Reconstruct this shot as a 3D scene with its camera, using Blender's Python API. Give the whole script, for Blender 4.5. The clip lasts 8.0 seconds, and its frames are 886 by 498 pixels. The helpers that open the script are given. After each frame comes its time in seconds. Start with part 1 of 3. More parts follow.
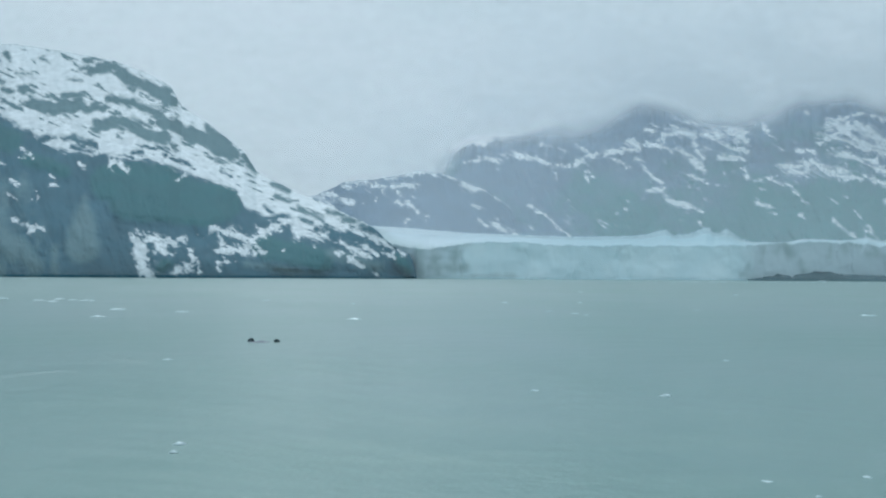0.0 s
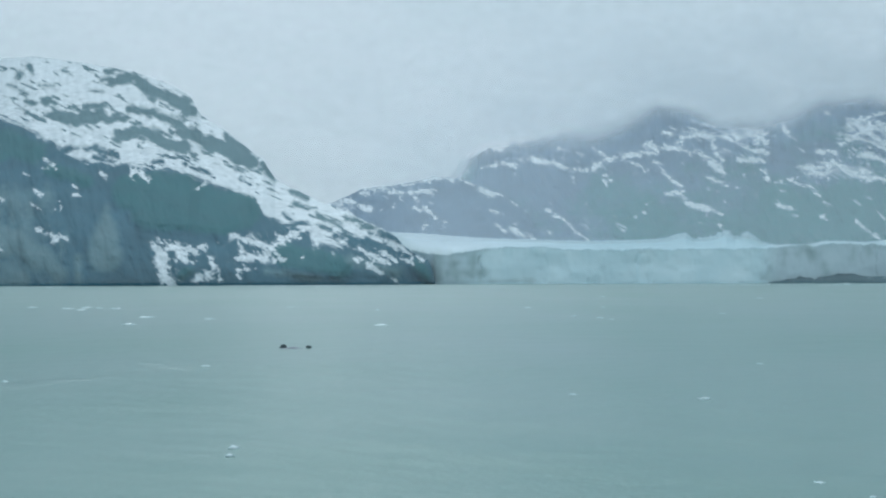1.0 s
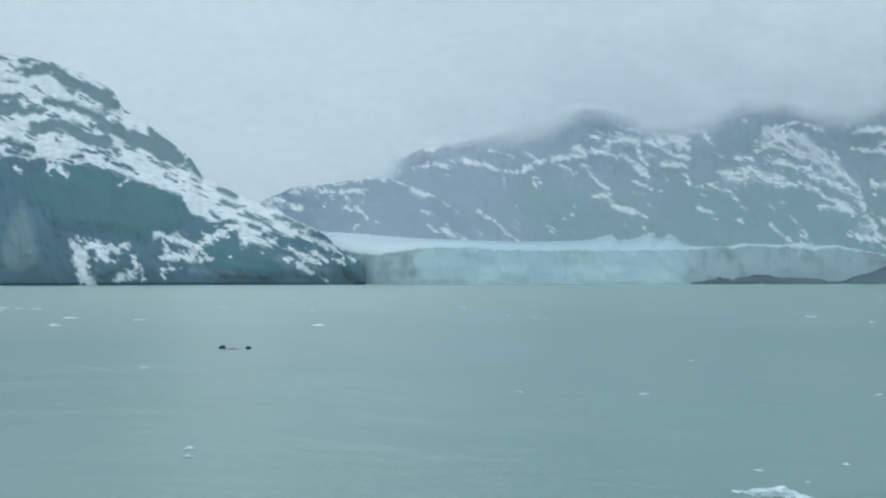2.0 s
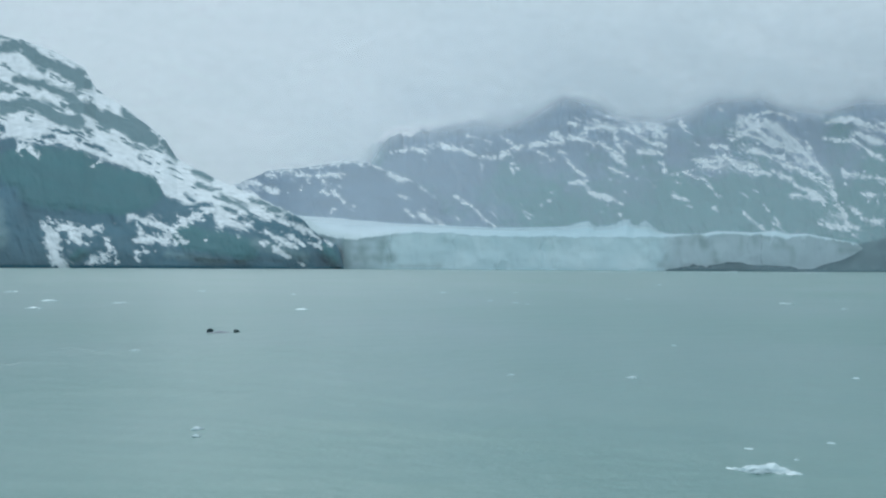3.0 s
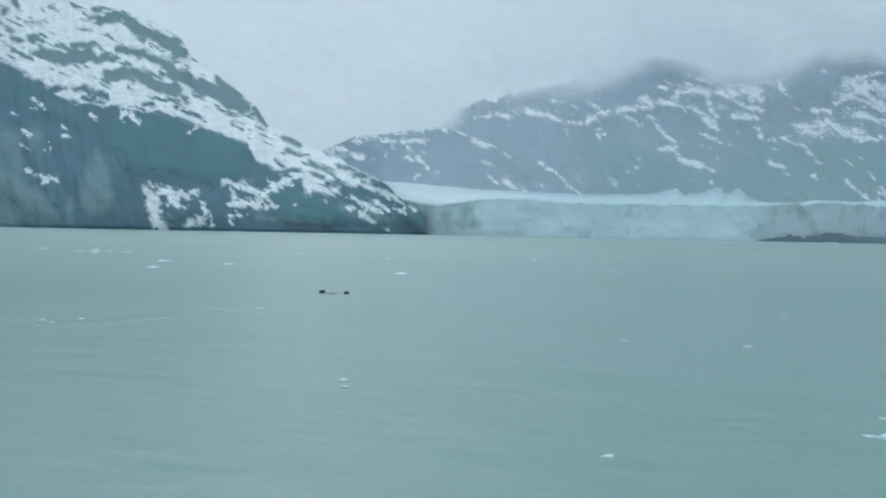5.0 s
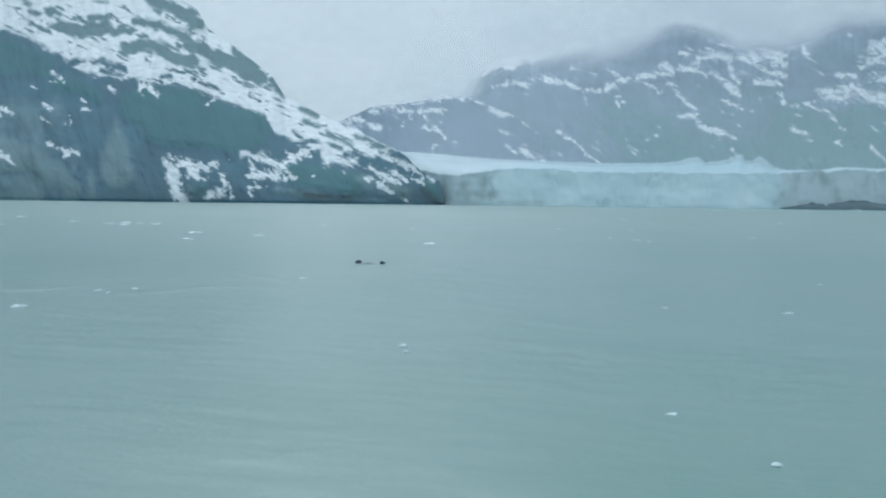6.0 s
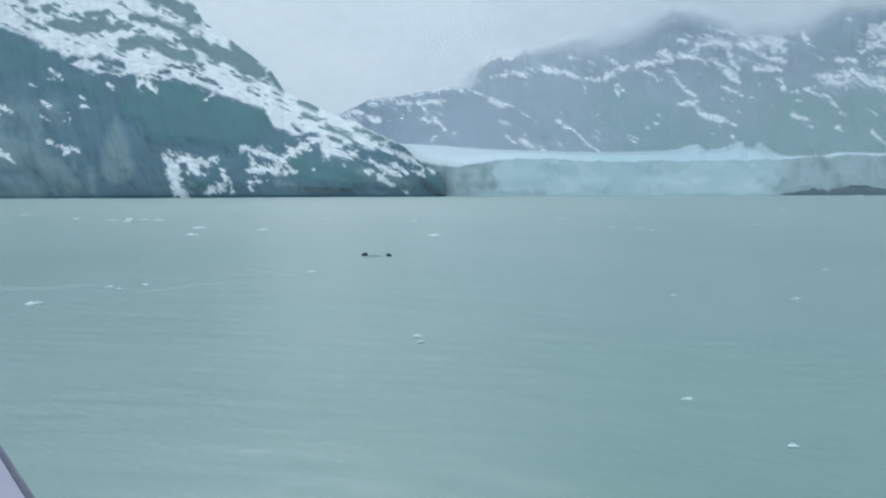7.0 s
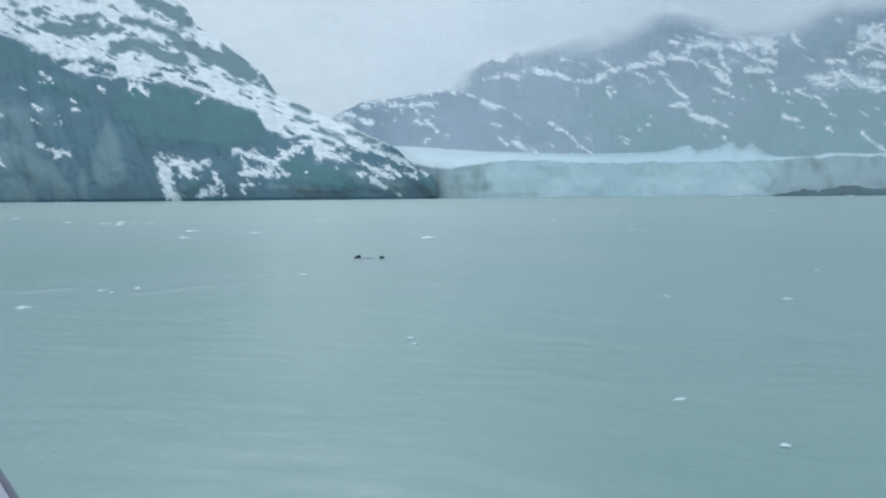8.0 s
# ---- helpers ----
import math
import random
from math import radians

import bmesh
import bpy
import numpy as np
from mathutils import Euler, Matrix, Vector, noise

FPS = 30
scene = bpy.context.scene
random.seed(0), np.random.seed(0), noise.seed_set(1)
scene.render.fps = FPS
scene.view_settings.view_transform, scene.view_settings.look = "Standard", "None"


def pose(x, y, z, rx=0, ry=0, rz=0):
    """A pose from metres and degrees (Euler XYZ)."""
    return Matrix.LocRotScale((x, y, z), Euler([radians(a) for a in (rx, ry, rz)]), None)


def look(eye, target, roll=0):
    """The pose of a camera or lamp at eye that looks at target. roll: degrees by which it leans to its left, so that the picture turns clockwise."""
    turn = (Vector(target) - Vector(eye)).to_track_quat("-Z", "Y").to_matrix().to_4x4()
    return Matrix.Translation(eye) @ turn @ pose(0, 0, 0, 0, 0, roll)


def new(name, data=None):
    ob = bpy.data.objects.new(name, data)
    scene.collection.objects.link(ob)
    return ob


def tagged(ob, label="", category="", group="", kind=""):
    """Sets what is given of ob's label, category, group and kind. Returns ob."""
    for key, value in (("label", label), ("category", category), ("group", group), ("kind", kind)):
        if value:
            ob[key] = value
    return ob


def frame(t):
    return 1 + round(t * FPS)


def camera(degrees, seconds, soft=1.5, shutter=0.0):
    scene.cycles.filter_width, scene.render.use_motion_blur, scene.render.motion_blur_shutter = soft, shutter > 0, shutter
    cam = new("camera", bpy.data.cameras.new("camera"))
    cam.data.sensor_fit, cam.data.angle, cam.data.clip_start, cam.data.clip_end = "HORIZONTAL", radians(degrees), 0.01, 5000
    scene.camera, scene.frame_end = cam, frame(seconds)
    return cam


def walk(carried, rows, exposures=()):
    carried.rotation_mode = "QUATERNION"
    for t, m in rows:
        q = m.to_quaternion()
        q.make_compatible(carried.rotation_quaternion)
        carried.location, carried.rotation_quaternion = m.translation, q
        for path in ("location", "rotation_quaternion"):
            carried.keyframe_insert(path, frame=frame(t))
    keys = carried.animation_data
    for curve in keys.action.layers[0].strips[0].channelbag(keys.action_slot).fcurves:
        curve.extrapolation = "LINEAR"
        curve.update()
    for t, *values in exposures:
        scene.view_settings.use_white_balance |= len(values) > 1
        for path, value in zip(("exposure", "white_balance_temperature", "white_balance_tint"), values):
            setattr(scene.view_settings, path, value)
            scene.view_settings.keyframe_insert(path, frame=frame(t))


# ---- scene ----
cam = camera(61.49, 8.0, soft=2.3)
# seconds, east, north, heading, tilt, lean; the eye is 4.5 m above the water
PATH = [
    (0, 0.000, 0.000, 0.549, 2.033, 0.340),
    (0.5, -0.380, -0.185, 1.279, 2.219, 0.070),
    (1, -0.760, -0.378, 1.919, 2.455, -0.166),
    (1.5, -1.141, -0.580, -0.400, 2.543, -0.147),
    (2, -1.522, -0.791, -3.377, 2.464, -0.046),
    (2.2, -1.675, -0.878, -4.470, 2.334, -0.012),
    (3.3, -2.515, -1.380, -5.183, 0.985, 0.383),
    (3.5, -2.668, -1.476, -4.649, 0.829, 0.481),
    (4, -3.051, -1.721, -2.682, 0.321, 0.608),
    (4.5, -3.435, -1.976, -0.772, -0.431, 0.931),
    (5, -3.819, -2.239, 1.108, -1.344, 1.124),
    (5.2, -3.972, -2.346, 1.826, -1.841, 1.112),
    (6.5, -5.295, -3.312, 2.600, -4.233, 0.542),
    (7, -5.288, -3.316, 2.517, -4.299, -0.190),
    (7.5, -5.284, -3.320, 2.300, -4.277, -0.392),
    (8, -5.277, -3.322, 1.990, -4.138, -0.426),
]
walk(cam, [(t, pose(x, y, 4.5, 90 + tilt, 0, turn) @ pose(0, 0, 0, 0, 0, lean)) for t, x, y, turn, tilt, lean in PATH],
     exposures=[(0.0, 0.0, 6500, 10), (4.5, 0.0, 6500, 10), (5.2, 0.02, 6500, 11), (6.5, 0.09, 6500, 13), (8.0, 0.13, 6500, 14)])
EYE = 4.5

# ---- world and light: an even overcast sky ----
world = bpy.data.worlds.new("overcast_sky")
scene.world = world
world.use_nodes = True
wn, wl = world.node_tree.nodes, world.node_tree.links
wn.clear()
w_out = wn.new("ShaderNodeOutputWorld")
w_bg = wn.new("ShaderNodeBackground")
w_sky = wn.new("ShaderNodeTexSky")
w_sky.sky_type = "NISHITA"
w_sky.sun_disc = False
w_sky.sun_elevation, w_sky.sun_rotation = radians(49), radians(349.5)
w_co = wn.new("ShaderNodeTexCoord")
w_map = wn.new("ShaderNodeMapping")
w_map.inputs["Scale"].default_value = (1.0, 1.0, 2.6)
w_map.inputs["Location"].default_value = (2.3, 0.4, 1.2)
w_n = wn.new("ShaderNodeTexNoise")
w_n.inputs["Scale"].default_value = 1.7
w_n.inputs["Detail"].default_value = 5.0
w_n.inputs["Roughness"].default_value = 0.52
w_ramp = wn.new("ShaderNodeValToRGB")
w_ramp.color_ramp.interpolation = "EASE"
w_ramp.color_ramp.elements[0].position, w_ramp.color_ramp.elements[1].position = 0.34, 0.66
w_ramp.color_ramp.elements[0].color = (0.363, 0.517, 0.592, 1)
w_ramp.color_ramp.elements[1].color = (0.548, 0.668, 0.768, 1)
w_dim = wn.new("ShaderNodeVectorMath")
w_dim.operation = "SCALE"
w_dim.inputs["Scale"].default_value = 0.10
w_mix = wn.new("ShaderNodeMixRGB")
w_mix.inputs["Fac"].default_value = 0.93
wl.new(w_co.outputs["Generated"], w_map.inputs["Vector"])
wl.new(w_map.outputs["Vector"], w_n.inputs["Vector"])
wl.new(w_n.outputs["Fac"], w_ramp.inputs["Fac"])
wl.new(w_sky.outputs["Color"], w_dim.inputs[0])
wl.new(w_dim.outputs["Vector"], w_mix.inputs["Color1"])
wl.new(w_ramp.outputs["Color"], w_mix.inputs["Color2"])
w_bg.inputs["Strength"].default_value = 0.99
# an overcast sky brightens, and whitens, towards the zenith
w_sep = wn.new("ShaderNodeSeparateXYZ")
w_pow, w_zen, w_lit = wn.new("ShaderNodeMath"), wn.new("ShaderNodeVectorMath"), wn.new("ShaderNodeVectorMath")
w_pow.operation, w_pow.use_clamp, w_zen.operation, w_lit.operation = "POWER", True, "SCALE", "ADD"
w_pow.inputs[1].default_value, w_zen.inputs[0].default_value = 2.0, (0.53, 0.56, 0.60)
wl.new(w_co.outputs["Generated"], w_sep.inputs[0])
wl.new(w_sep.outputs["Z"], w_pow.inputs[0])
wl.new(w_pow.outputs[0], w_zen.inputs["Scale"])
wl.new(w_mix.outputs["Color"], w_lit.inputs[0])
wl.new(w_zen.outputs["Vector"], w_lit.inputs[1])
wl.new(w_lit.outputs["Vector"], w_bg.inputs["Color"])
wl.new(w_bg.outputs["Background"], w_out.inputs["Surface"])

sun_data = bpy.data.lights.new("veiled_sun", "SUN")
sun_data.energy, sun_data.angle, sun_data.color = 1.25, radians(40), (0.88, 0.945, 1.0)
sun = new("veiled_sun", sun_data)
sun.matrix_world = look((-120, 645, 755), (0, 0, 0))


# ---- materials ----
class Nodes:
    """A small wrapper to lay out a node material."""

    def __init__(self, name):
        self.mat = bpy.data.materials.new(name)
        self.mat.use_nodes = True
        self.n, self.l = self.mat.node_tree.nodes, self.mat.node_tree.links
        self.n.clear()
        self.out = self.n.new("ShaderNodeOutputMaterial")
        self.co = self.n.new("ShaderNodeTexCoord").outputs["Object"]

    def put(self, socket, value):
        if isinstance(value, bpy.types.NodeSocket):
            self.l.new(value, socket)
        else:
            socket.default_value = value

    def noise(self, scale, detail=4, rough=0.55, stretch=(1, 1, 1), shift=(0, 0, 0)):
        m = self.n.new("ShaderNodeMapping")
        m.inputs["Scale"].default_value = stretch
        m.inputs["Location"].default_value = shift
        self.l.new(self.co, m.inputs["Vector"])
        t = self.n.new("ShaderNodeTexNoise")
        t.inputs["Scale"].default_value, t.inputs["Detail"].default_value = scale, detail
        t.inputs["Roughness"].default_value = rough
        self.l.new(m.outputs["Vector"], t.inputs["Vector"])
        return t.outputs["Fac"]

    def attr(self, name):
        a = self.n.new("ShaderNodeAttribute")
        a.attribute_name = name
        return a.outputs["Fac"]

    def math(self, op, a, b=0.0, clamp=False):
        m = self.n.new("ShaderNodeMath")
        m.operation, m.use_clamp = op, clamp
        self.put(m.inputs[0], a)
        self.put(m.inputs[1], b)
        return m.outputs[0]

    def span(self, value, a, b, lo=0.0, hi=1.0):
        m = self.n.new("ShaderNodeMapRange")
        for k, v in zip(("Value", "From Min", "From Max", "To Min", "To Max"), (value, a, b, lo, hi)):
            self.put(m.inputs[k], v)
        return m.outputs[0]

    def mix(self, fac, a, b, kind="MIX"):
        m = self.n.new("ShaderNodeMixRGB")
        m.blend_type = kind
        for k, v in zip(("Fac", "Color1", "Color2"), (fac, a, b)):
            self.put(m.inputs[k], (*v, 1) if isinstance(v, tuple) and len(v) == 3 else v)
        return m.outputs[0]

    def bump(self, height, strength, distance):
        b = self.n.new("ShaderNodeBump")
        b.inputs["Strength"].default_value, b.inputs["Distance"].default_value = strength, distance
        self.l.new(height, b.inputs["Height"])
        return b.outputs["Normal"]

    def surface(self, color, rough, normal=None, **more):
        p = self.n.new("ShaderNodeBsdfPrincipled")
        self.put(p.inputs["Base Color"], (*color, 1) if isinstance(color, tuple) else color)
        self.put(p.inputs["Roughness"], rough)
        if normal is not None:
            self.l.new(normal, p.inputs["Normal"])
        for k, v in more.items():
            self.put(p.inputs[k.replace("_", " ")], v)
        self.l.new(p.outputs[0], self.out.inputs["Surface"])
        return p


def mountain_material(name, dark, mid, slab, snow, grit):
    """Rock with scrub, paler slabs and haze-paled rock, and snow where the "snow" attribute says that it lies."""
    m = Nodes(name)
    broad, grain = m.noise(0.012, 5, 0.6), m.noise(0.11, 5, 0.65)
    base = m.mix(m.span(broad, 0.35, 0.65), mid, tuple(c * 1.25 for c in mid))
    green = m.math("ADD", m.attr("scrub"), m.math("MULTIPLY", m.math("SUBTRACT", m.noise(0.05, 5, 0.6), 0.5), 0.9))
    base = m.mix(m.span(green, 0.35, 0.7), base, dark)
    pale = m.math("ADD", m.attr("slab"), m.math("MULTIPLY", m.math("SUBTRACT", grain, 0.5), 0.7))
    base = m.mix(m.span(pale, 0.35, 0.75), base, slab)
    streak = m.noise(0.05, 4, 0.6, (1, 1, 0.16))
    base = m.mix(m.span(streak, 0.45, 0.75, 0, 0.06), base, tuple(c * 0.6 for c in dark))
    patch = m.noise(0.022, 4, 0.6, (1, 1, 1.5), (3, 7, 1))
    base = m.mix(m.span(patch, 0.3, 0.7, 0.30, 0.0), base, tuple(c * 0.6 for c in mid))
    base = m.mix(m.span(grain, 0.35, 0.7, 0.0, 0.22), base, tuple(c * 1.3 for c in mid))
    lies = m.attr("snow")
    loose = m.math("MULTIPLY", m.math("SUBTRACT", m.noise(grit, 6, 0.72, (0.65, 0.65, 1.5)), 0.5), m.span(lies, 0.0, 0.3, 0.2, 1.3))
    lie = m.math("ADD", lies, loose)
    cover = m.math("MULTIPLY", m.span(lie, 0.28, 0.78), m.span(m.noise(grit * 0.45, 4, 0.6, (1, 1, 1.6), (9, 4, 2)), 0.36, 0.56, 0.72, 1.0))
    white = m.mix(m.span(m.noise(0.03, 4), 0.3, 0.7), snow, tuple(c * 0.9 for c in snow))
    normal = m.bump(grain, 0.3, 2.5)
    m.surface(m.mix(cover, base, white), m.span(cover, 0, 1, 0.9, 0.7), normal, Specular_IOR_Level=0.2)
    return m.mat


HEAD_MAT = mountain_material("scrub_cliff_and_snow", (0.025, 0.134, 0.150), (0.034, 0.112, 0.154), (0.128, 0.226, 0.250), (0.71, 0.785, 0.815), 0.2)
# far rock is paler and bluer: part of its haze is in the colour
PEAK_MAT = mountain_material("far_hazed_rock_and_snow", (0.088, 0.246, 0.248), (0.164, 0.242, 0.318), (0.22, 0.28, 0.32), (0.77, 0.84, 0.88), 0.1)
SHORE_MAT = mountain_material("dark_shore_rock", (0.060, 0.120, 0.130), (0.072, 0.130, 0.148), (0.12, 0.17, 0.19), (0.6, 0.66, 0.7), 0.2)

m = Nodes("glacier_ice")
dirt_shade = m.math("ADD", m.attr("dirt_shade"), m.math("MULTIPLY", m.math("SUBTRACT", m.noise(0.12, 4, 0.6, (1, 1, 0.35)), 0.5), 0.7))
blue = m.noise(0.03, 4, 0.5, (1, 1, 0.8))
col = m.mix(m.span(blue, 0.35, 0.65), (0.56, 0.75, 0.80), (0.65, 0.82, 0.86))
# ice top coloured darker to offset the light falling on it from above
col = m.mix(m.span(m.attr("top"), 0.2, 0.9), col, m.mix(m.attr("snowy"), (0.33, 0.50, 0.555), (0.46, 0.585, 0.645)))
col = m.mix(m.span(m.attr("grey"), 0.0, 1.0, 0.0, 0.85), col, (0.43, 0.55, 0.595))
col = m.mix(m.span(dirt_shade, 0.2, 1.1, 0, 0.72), col, (0.20, 0.31, 0.315))
m.surface(col, 0.55, m.bump(m.noise(0.1, 4, 0.55, (1, 1, 0.5)), 0.08, 2.0), Specular_IOR_Level=0.3)
ICE_MAT = m.mat

m = Nodes("glacial_water")
ripple = m.math("ADD", m.math("MULTIPLY", m.noise(1.3, 4, 0.6, (0.55, 1.0, 1)), 0.7), m.math("MULTIPLY", m.noise(6.0, 3, 0.6, (0.6, 1, 1)), 0.10))
ripple = m.math("MULTIPLY", ripple, m.span(m.noise(0.1, 3, 0.5, (0.5, 1, 1)), 0.40, 0.68, 0.2, 1.7))
silt = m.mix(m.span(m.noise(0.03, 3), 0.35, 0.65), (0.110, 0.224, 0.199), (0.148, 0.244, 0.238))
ripple = m.math("ADD", ripple, m.math("MULTIPLY", m.noise(0.33, 3, 0.55, (0.6, 1, 1)), 1.6))
ripple = m.math("MULTIPLY", ripple, m.span(m.attr("ruffle"), 0.0, 1.0, 1.0, 1.8))
ripple = m.math("MULTIPLY", ripple, m.span(m.attr("slick"), 0.0, 1.0, 1.0, 0.1))
gloss = m.span(m.attr("far_rough"), 0.0, 1.0, 0.285, 0.37)
m.surface(silt, gloss, m.bump(ripple, 0.32, 0.15), IOR=1.6)
WATER_MAT = m.mat

m = Nodes("floating_ice")
lump = m.noise(3.0, 5, 0.6)
m.surface(m.mix(m.span(lump, 0.35, 0.7), (0.50, 0.64, 0.66), (0.68, 0.79, 0.81)), 0.4, m.bump(lump, 0.25, 0.04), Specular_IOR_Level=0.4)
FLOE_MAT = m.mat

def otter_material(name, dark, pale):
    m = Nodes(name)
    fib = m.noise(9.0, 5, 0.6, (0.3, 1, 1))
    m.surface(m.mix(fib, dark, pale), 0.6, m.bump(fib, 0.5, 0.02), Specular_IOR_Level=0.3)
    return m.mat


OTTER_END_MAT = otter_material("dark_otter_ends", (0.004, 0.024, 0.030), (0.010, 0.042, 0.050))
OTTER_MID_MAT = otter_material("grey_otter_middle", (0.22, 0.25, 0.29), (0.30, 0.33, 0.37))

m = Nodes("white_boat_paint")
wear = m.noise(4.0, 5, 0.6)
m.surface(m.mix(m.span(wear, 0.4, 0.75), (0.27, 0.28, 0.345), (0.235, 0.245, 0.31)), 0.4, m.bump(wear, 0.1, 0.01))
BOAT_MAT = m.mat

m = Nodes("dark_rubber_edge")
wear = m.noise(14.0, 4, 0.6)
m.surface(m.mix(wear, (0.05, 0.06, 0.09), (0.10, 0.11, 0.15)), 0.6, m.bump(wear, 0.2, 0.005))
RUBBER_MAT = m.mat

m = Nodes("low_cloud")
puff = m.noise(0.0045, 3, 0.45, (1, 1, 1.7))
veil = m.math("ADD", m.attr("veil"), m.math("MULTIPLY", m.math("SUBTRACT", puff, 0.5), m.math("MULTIPLY", m.attr("ragged"), 1.5)), True)
veil = m.math("MAXIMUM", m.math("MULTIPLY", m.math("POWER", veil, 1.6), 1.3, True), 0.004)
dif, tra, tr = m.n.new("ShaderNodeBsdfDiffuse"), m.n.new("ShaderNodeBsdfTranslucent"), m.n.new("ShaderNodeBsdfTransparent")
for s in (dif, tra):
    s.inputs["Color"].default_value = (0.97, 0.985, 1.0, 1)
half, mixed = m.n.new("ShaderNodeMixShader"), m.n.new("ShaderNodeMixShader")
m.l.new(dif.outputs[0], half.inputs[1])
m.l.new(tra.outputs[0], half.inputs[2])
m.l.new(veil, mixed.inputs["Fac"])
m.l.new(tr.outputs[0], mixed.inputs[1])
m.l.new(half.outputs[0], mixed.inputs[2])
m.l.new(mixed.outputs[0], m.out.inputs["Surface"])
CLOUD_MAT = m.mat
del m


# ---- noise and building helpers ----
def lattice(ix, iy, seed):
    h = (ix.astype(np.int64) * 374761393 + iy.astype(np.int64) * 668265263 + seed * 974711) & 0xFFFFFFFF
    h = ((h ^ (h >> 13)) * 1274126177) & 0xFFFFFFFF
    return ((h ^ (h >> 16)) & 0xFFFF) / 65535.0


def value_noise(x, y, seed):
    ix, iy = np.floor(x), np.floor(y)
    fx, fy = x - ix, y - iy
    fx, fy = fx * fx * (3 - 2 * fx), fy * fy * (3 - 2 * fy)
    a, b = lattice(ix, iy, seed), lattice(ix + 1, iy, seed)
    c, d = lattice(ix, iy + 1, seed), lattice(ix + 1, iy + 1, seed)
    return (a + (b - a) * fx) * (1 - fy) + (c + (d - c) * fx) * fy


def fbm(x, y, seed, octaves=4):
    """Layered noise, about -0.5 to 0.5."""
    total, amp, norm = 0.0, 1.0, 0.0
    for k in range(octaves):
        total = total + amp * value_noise(x * 2 ** k + 17.3 * k, y * 2 ** k - 9.1 * k, seed + 31 * k)
        norm += amp
        amp *= 0.5
    return total / norm - 0.5


def ridged(x, y, seed, octaves=4):
    total, amp, norm = 0.0, 1.0, 0.0
    for k in range(octaves):
        v = 1 - np.abs(2 * value_noise(x * 2 ** k + 5.1 * k, y * 2 ** k + 3.7 * k, seed + 13 * k) - 1)
        total, norm, amp = total + amp * v, norm + amp, amp * 0.5
    return total / norm


def along(curve, u):
    xs, ys = zip(*curve)
    return np.interp(u, xs, ys)


def sheet(name, P, material, attributes=(), smooth=True, extra=None):
    """A mesh from a grid of places, rows x columns x 3."""
    r, c = P.shape[:2]
    i = np.arange(r * c).reshape(r, c)
    quads = np.stack([i[:-1, :-1], i[:-1, 1:], i[1:, 1:], i[1:, :-1]], -1).reshape(-1, 4)
    me = bpy.data.meshes.new(name)
    me.vertices.add(r * c)
    me.vertices.foreach_set("co", P.reshape(-1).astype(np.float32))
    me.loops.add(quads.size)
    me.loops.foreach_set("vertex_index", quads.reshape(-1).astype(np.int32))
    me.polygons.add(len(quads))
    me.polygons.foreach_set("loop_start", np.arange(0, quads.size, 4, dtype=np.int32))
    me.polygons.foreach_set("loop_total", np.full(len(quads), 4, dtype=np.int32))
    me.polygons.foreach_set("use_smooth", np.full(len(quads), smooth))
    for key, value in attributes:
        a = me.attributes.new(key, "FLOAT", "POINT")
        a.data.foreach_set("value", np.broadcast_to(value, (r, c)).reshape(-1).astype(np.float32))
    me.update(calc_edges=True)
    me.materials.append(material)
    return new(name, me)


def part(name, bm, material, parent, label=""):
    me = bpy.data.meshes.new(name)
    bm.to_mesh(me)
    bm.free()
    me.materials.append(material)
    ob = new(name, me)
    ob.parent = parent
    return tagged(ob, label)


def stroke_distance(u, b, stroke, swell=1.0):
    """How far inside a stroke (half width, points...) each place lies; negative outside."""
    w, pts = stroke[0], stroke[1:]
    best = np.full(u.shape, 1e9)
    for p, q in zip(pts, pts[1:] or pts):
        dx, dy = q[0] - p[0], q[1] - p[1]
        k = np.clip(((u - p[0]) * dx + (b - p[1]) * dy) / max(dx * dx + dy * dy, 1e-6), 0, 1)
        best = np.minimum(best, np.hypot(u - p[0] - k * dx, b - p[1] - k * dy))
    return w * swell - best


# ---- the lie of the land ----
# Outlines fitted to the camera's view: metres across and up per kilometre from the eye.
HEAD_SKY = [(-857, 300), (-752, 318), (-648, 310), (-600, 313), (-544, 305), (-500, 297), (-461, 290), (-409, 271), (-381, 255), (-365, 227), (-330, 206), (-298, 180), (-279, 165), (-262, 139), (-236, 125), (-213, 114), (-191, 104), (-167, 95), (-136, 80), (-116, 71), (-100, 62), (-88, 49), (-76, 39), (-63, 33), (-54, 28), (-50, 20), (-47, 8), (-45, -4)]
HEAD_SNOWLINE = [(-855, 232), (-646, 223), (-614, 216), (-594, 202), (-566, 189), (-541, 170), (-486, 162), (-439, 157), (-400, 152), (-360, 139), (-329, 126), (-289, 116), (-276, 87), (-251, 78), (-220, 75), (-211, 54), (-182, 50), (-151, 44), (-98, 50), (-44, 51)]
HEAD_ROCK_a = [
    (7.6, (-490, 275), (-460, 281), (-439, 265)), (9.9, (-429, 259), (-401, 249), (-377, 233)),
    (3.0, (-499, 291), (-484, 294)), (2.3, (-505, 278), (-496, 280)), (9.1, (-569, 229), (-535, 224), (-507, 229)),
    (3.0, (-527, 241), (-499, 242)), (2.3, (-527, 216), (-520, 211)), (5.3, (-487, 228), (-473, 223)),
    (5.3, (-464, 238), (-432, 232), (-408, 222), (-391, 216)),
    (8.4, (-479, 201), (-455, 207), (-436, 201), (-408, 186), (-384, 183)), (3.0, (-432, 210), (-408, 200)),
    (6.1, (-394, 204), (-373, 200), (-345, 186)), (3.8, (-372, 212), (-367, 200)),
]
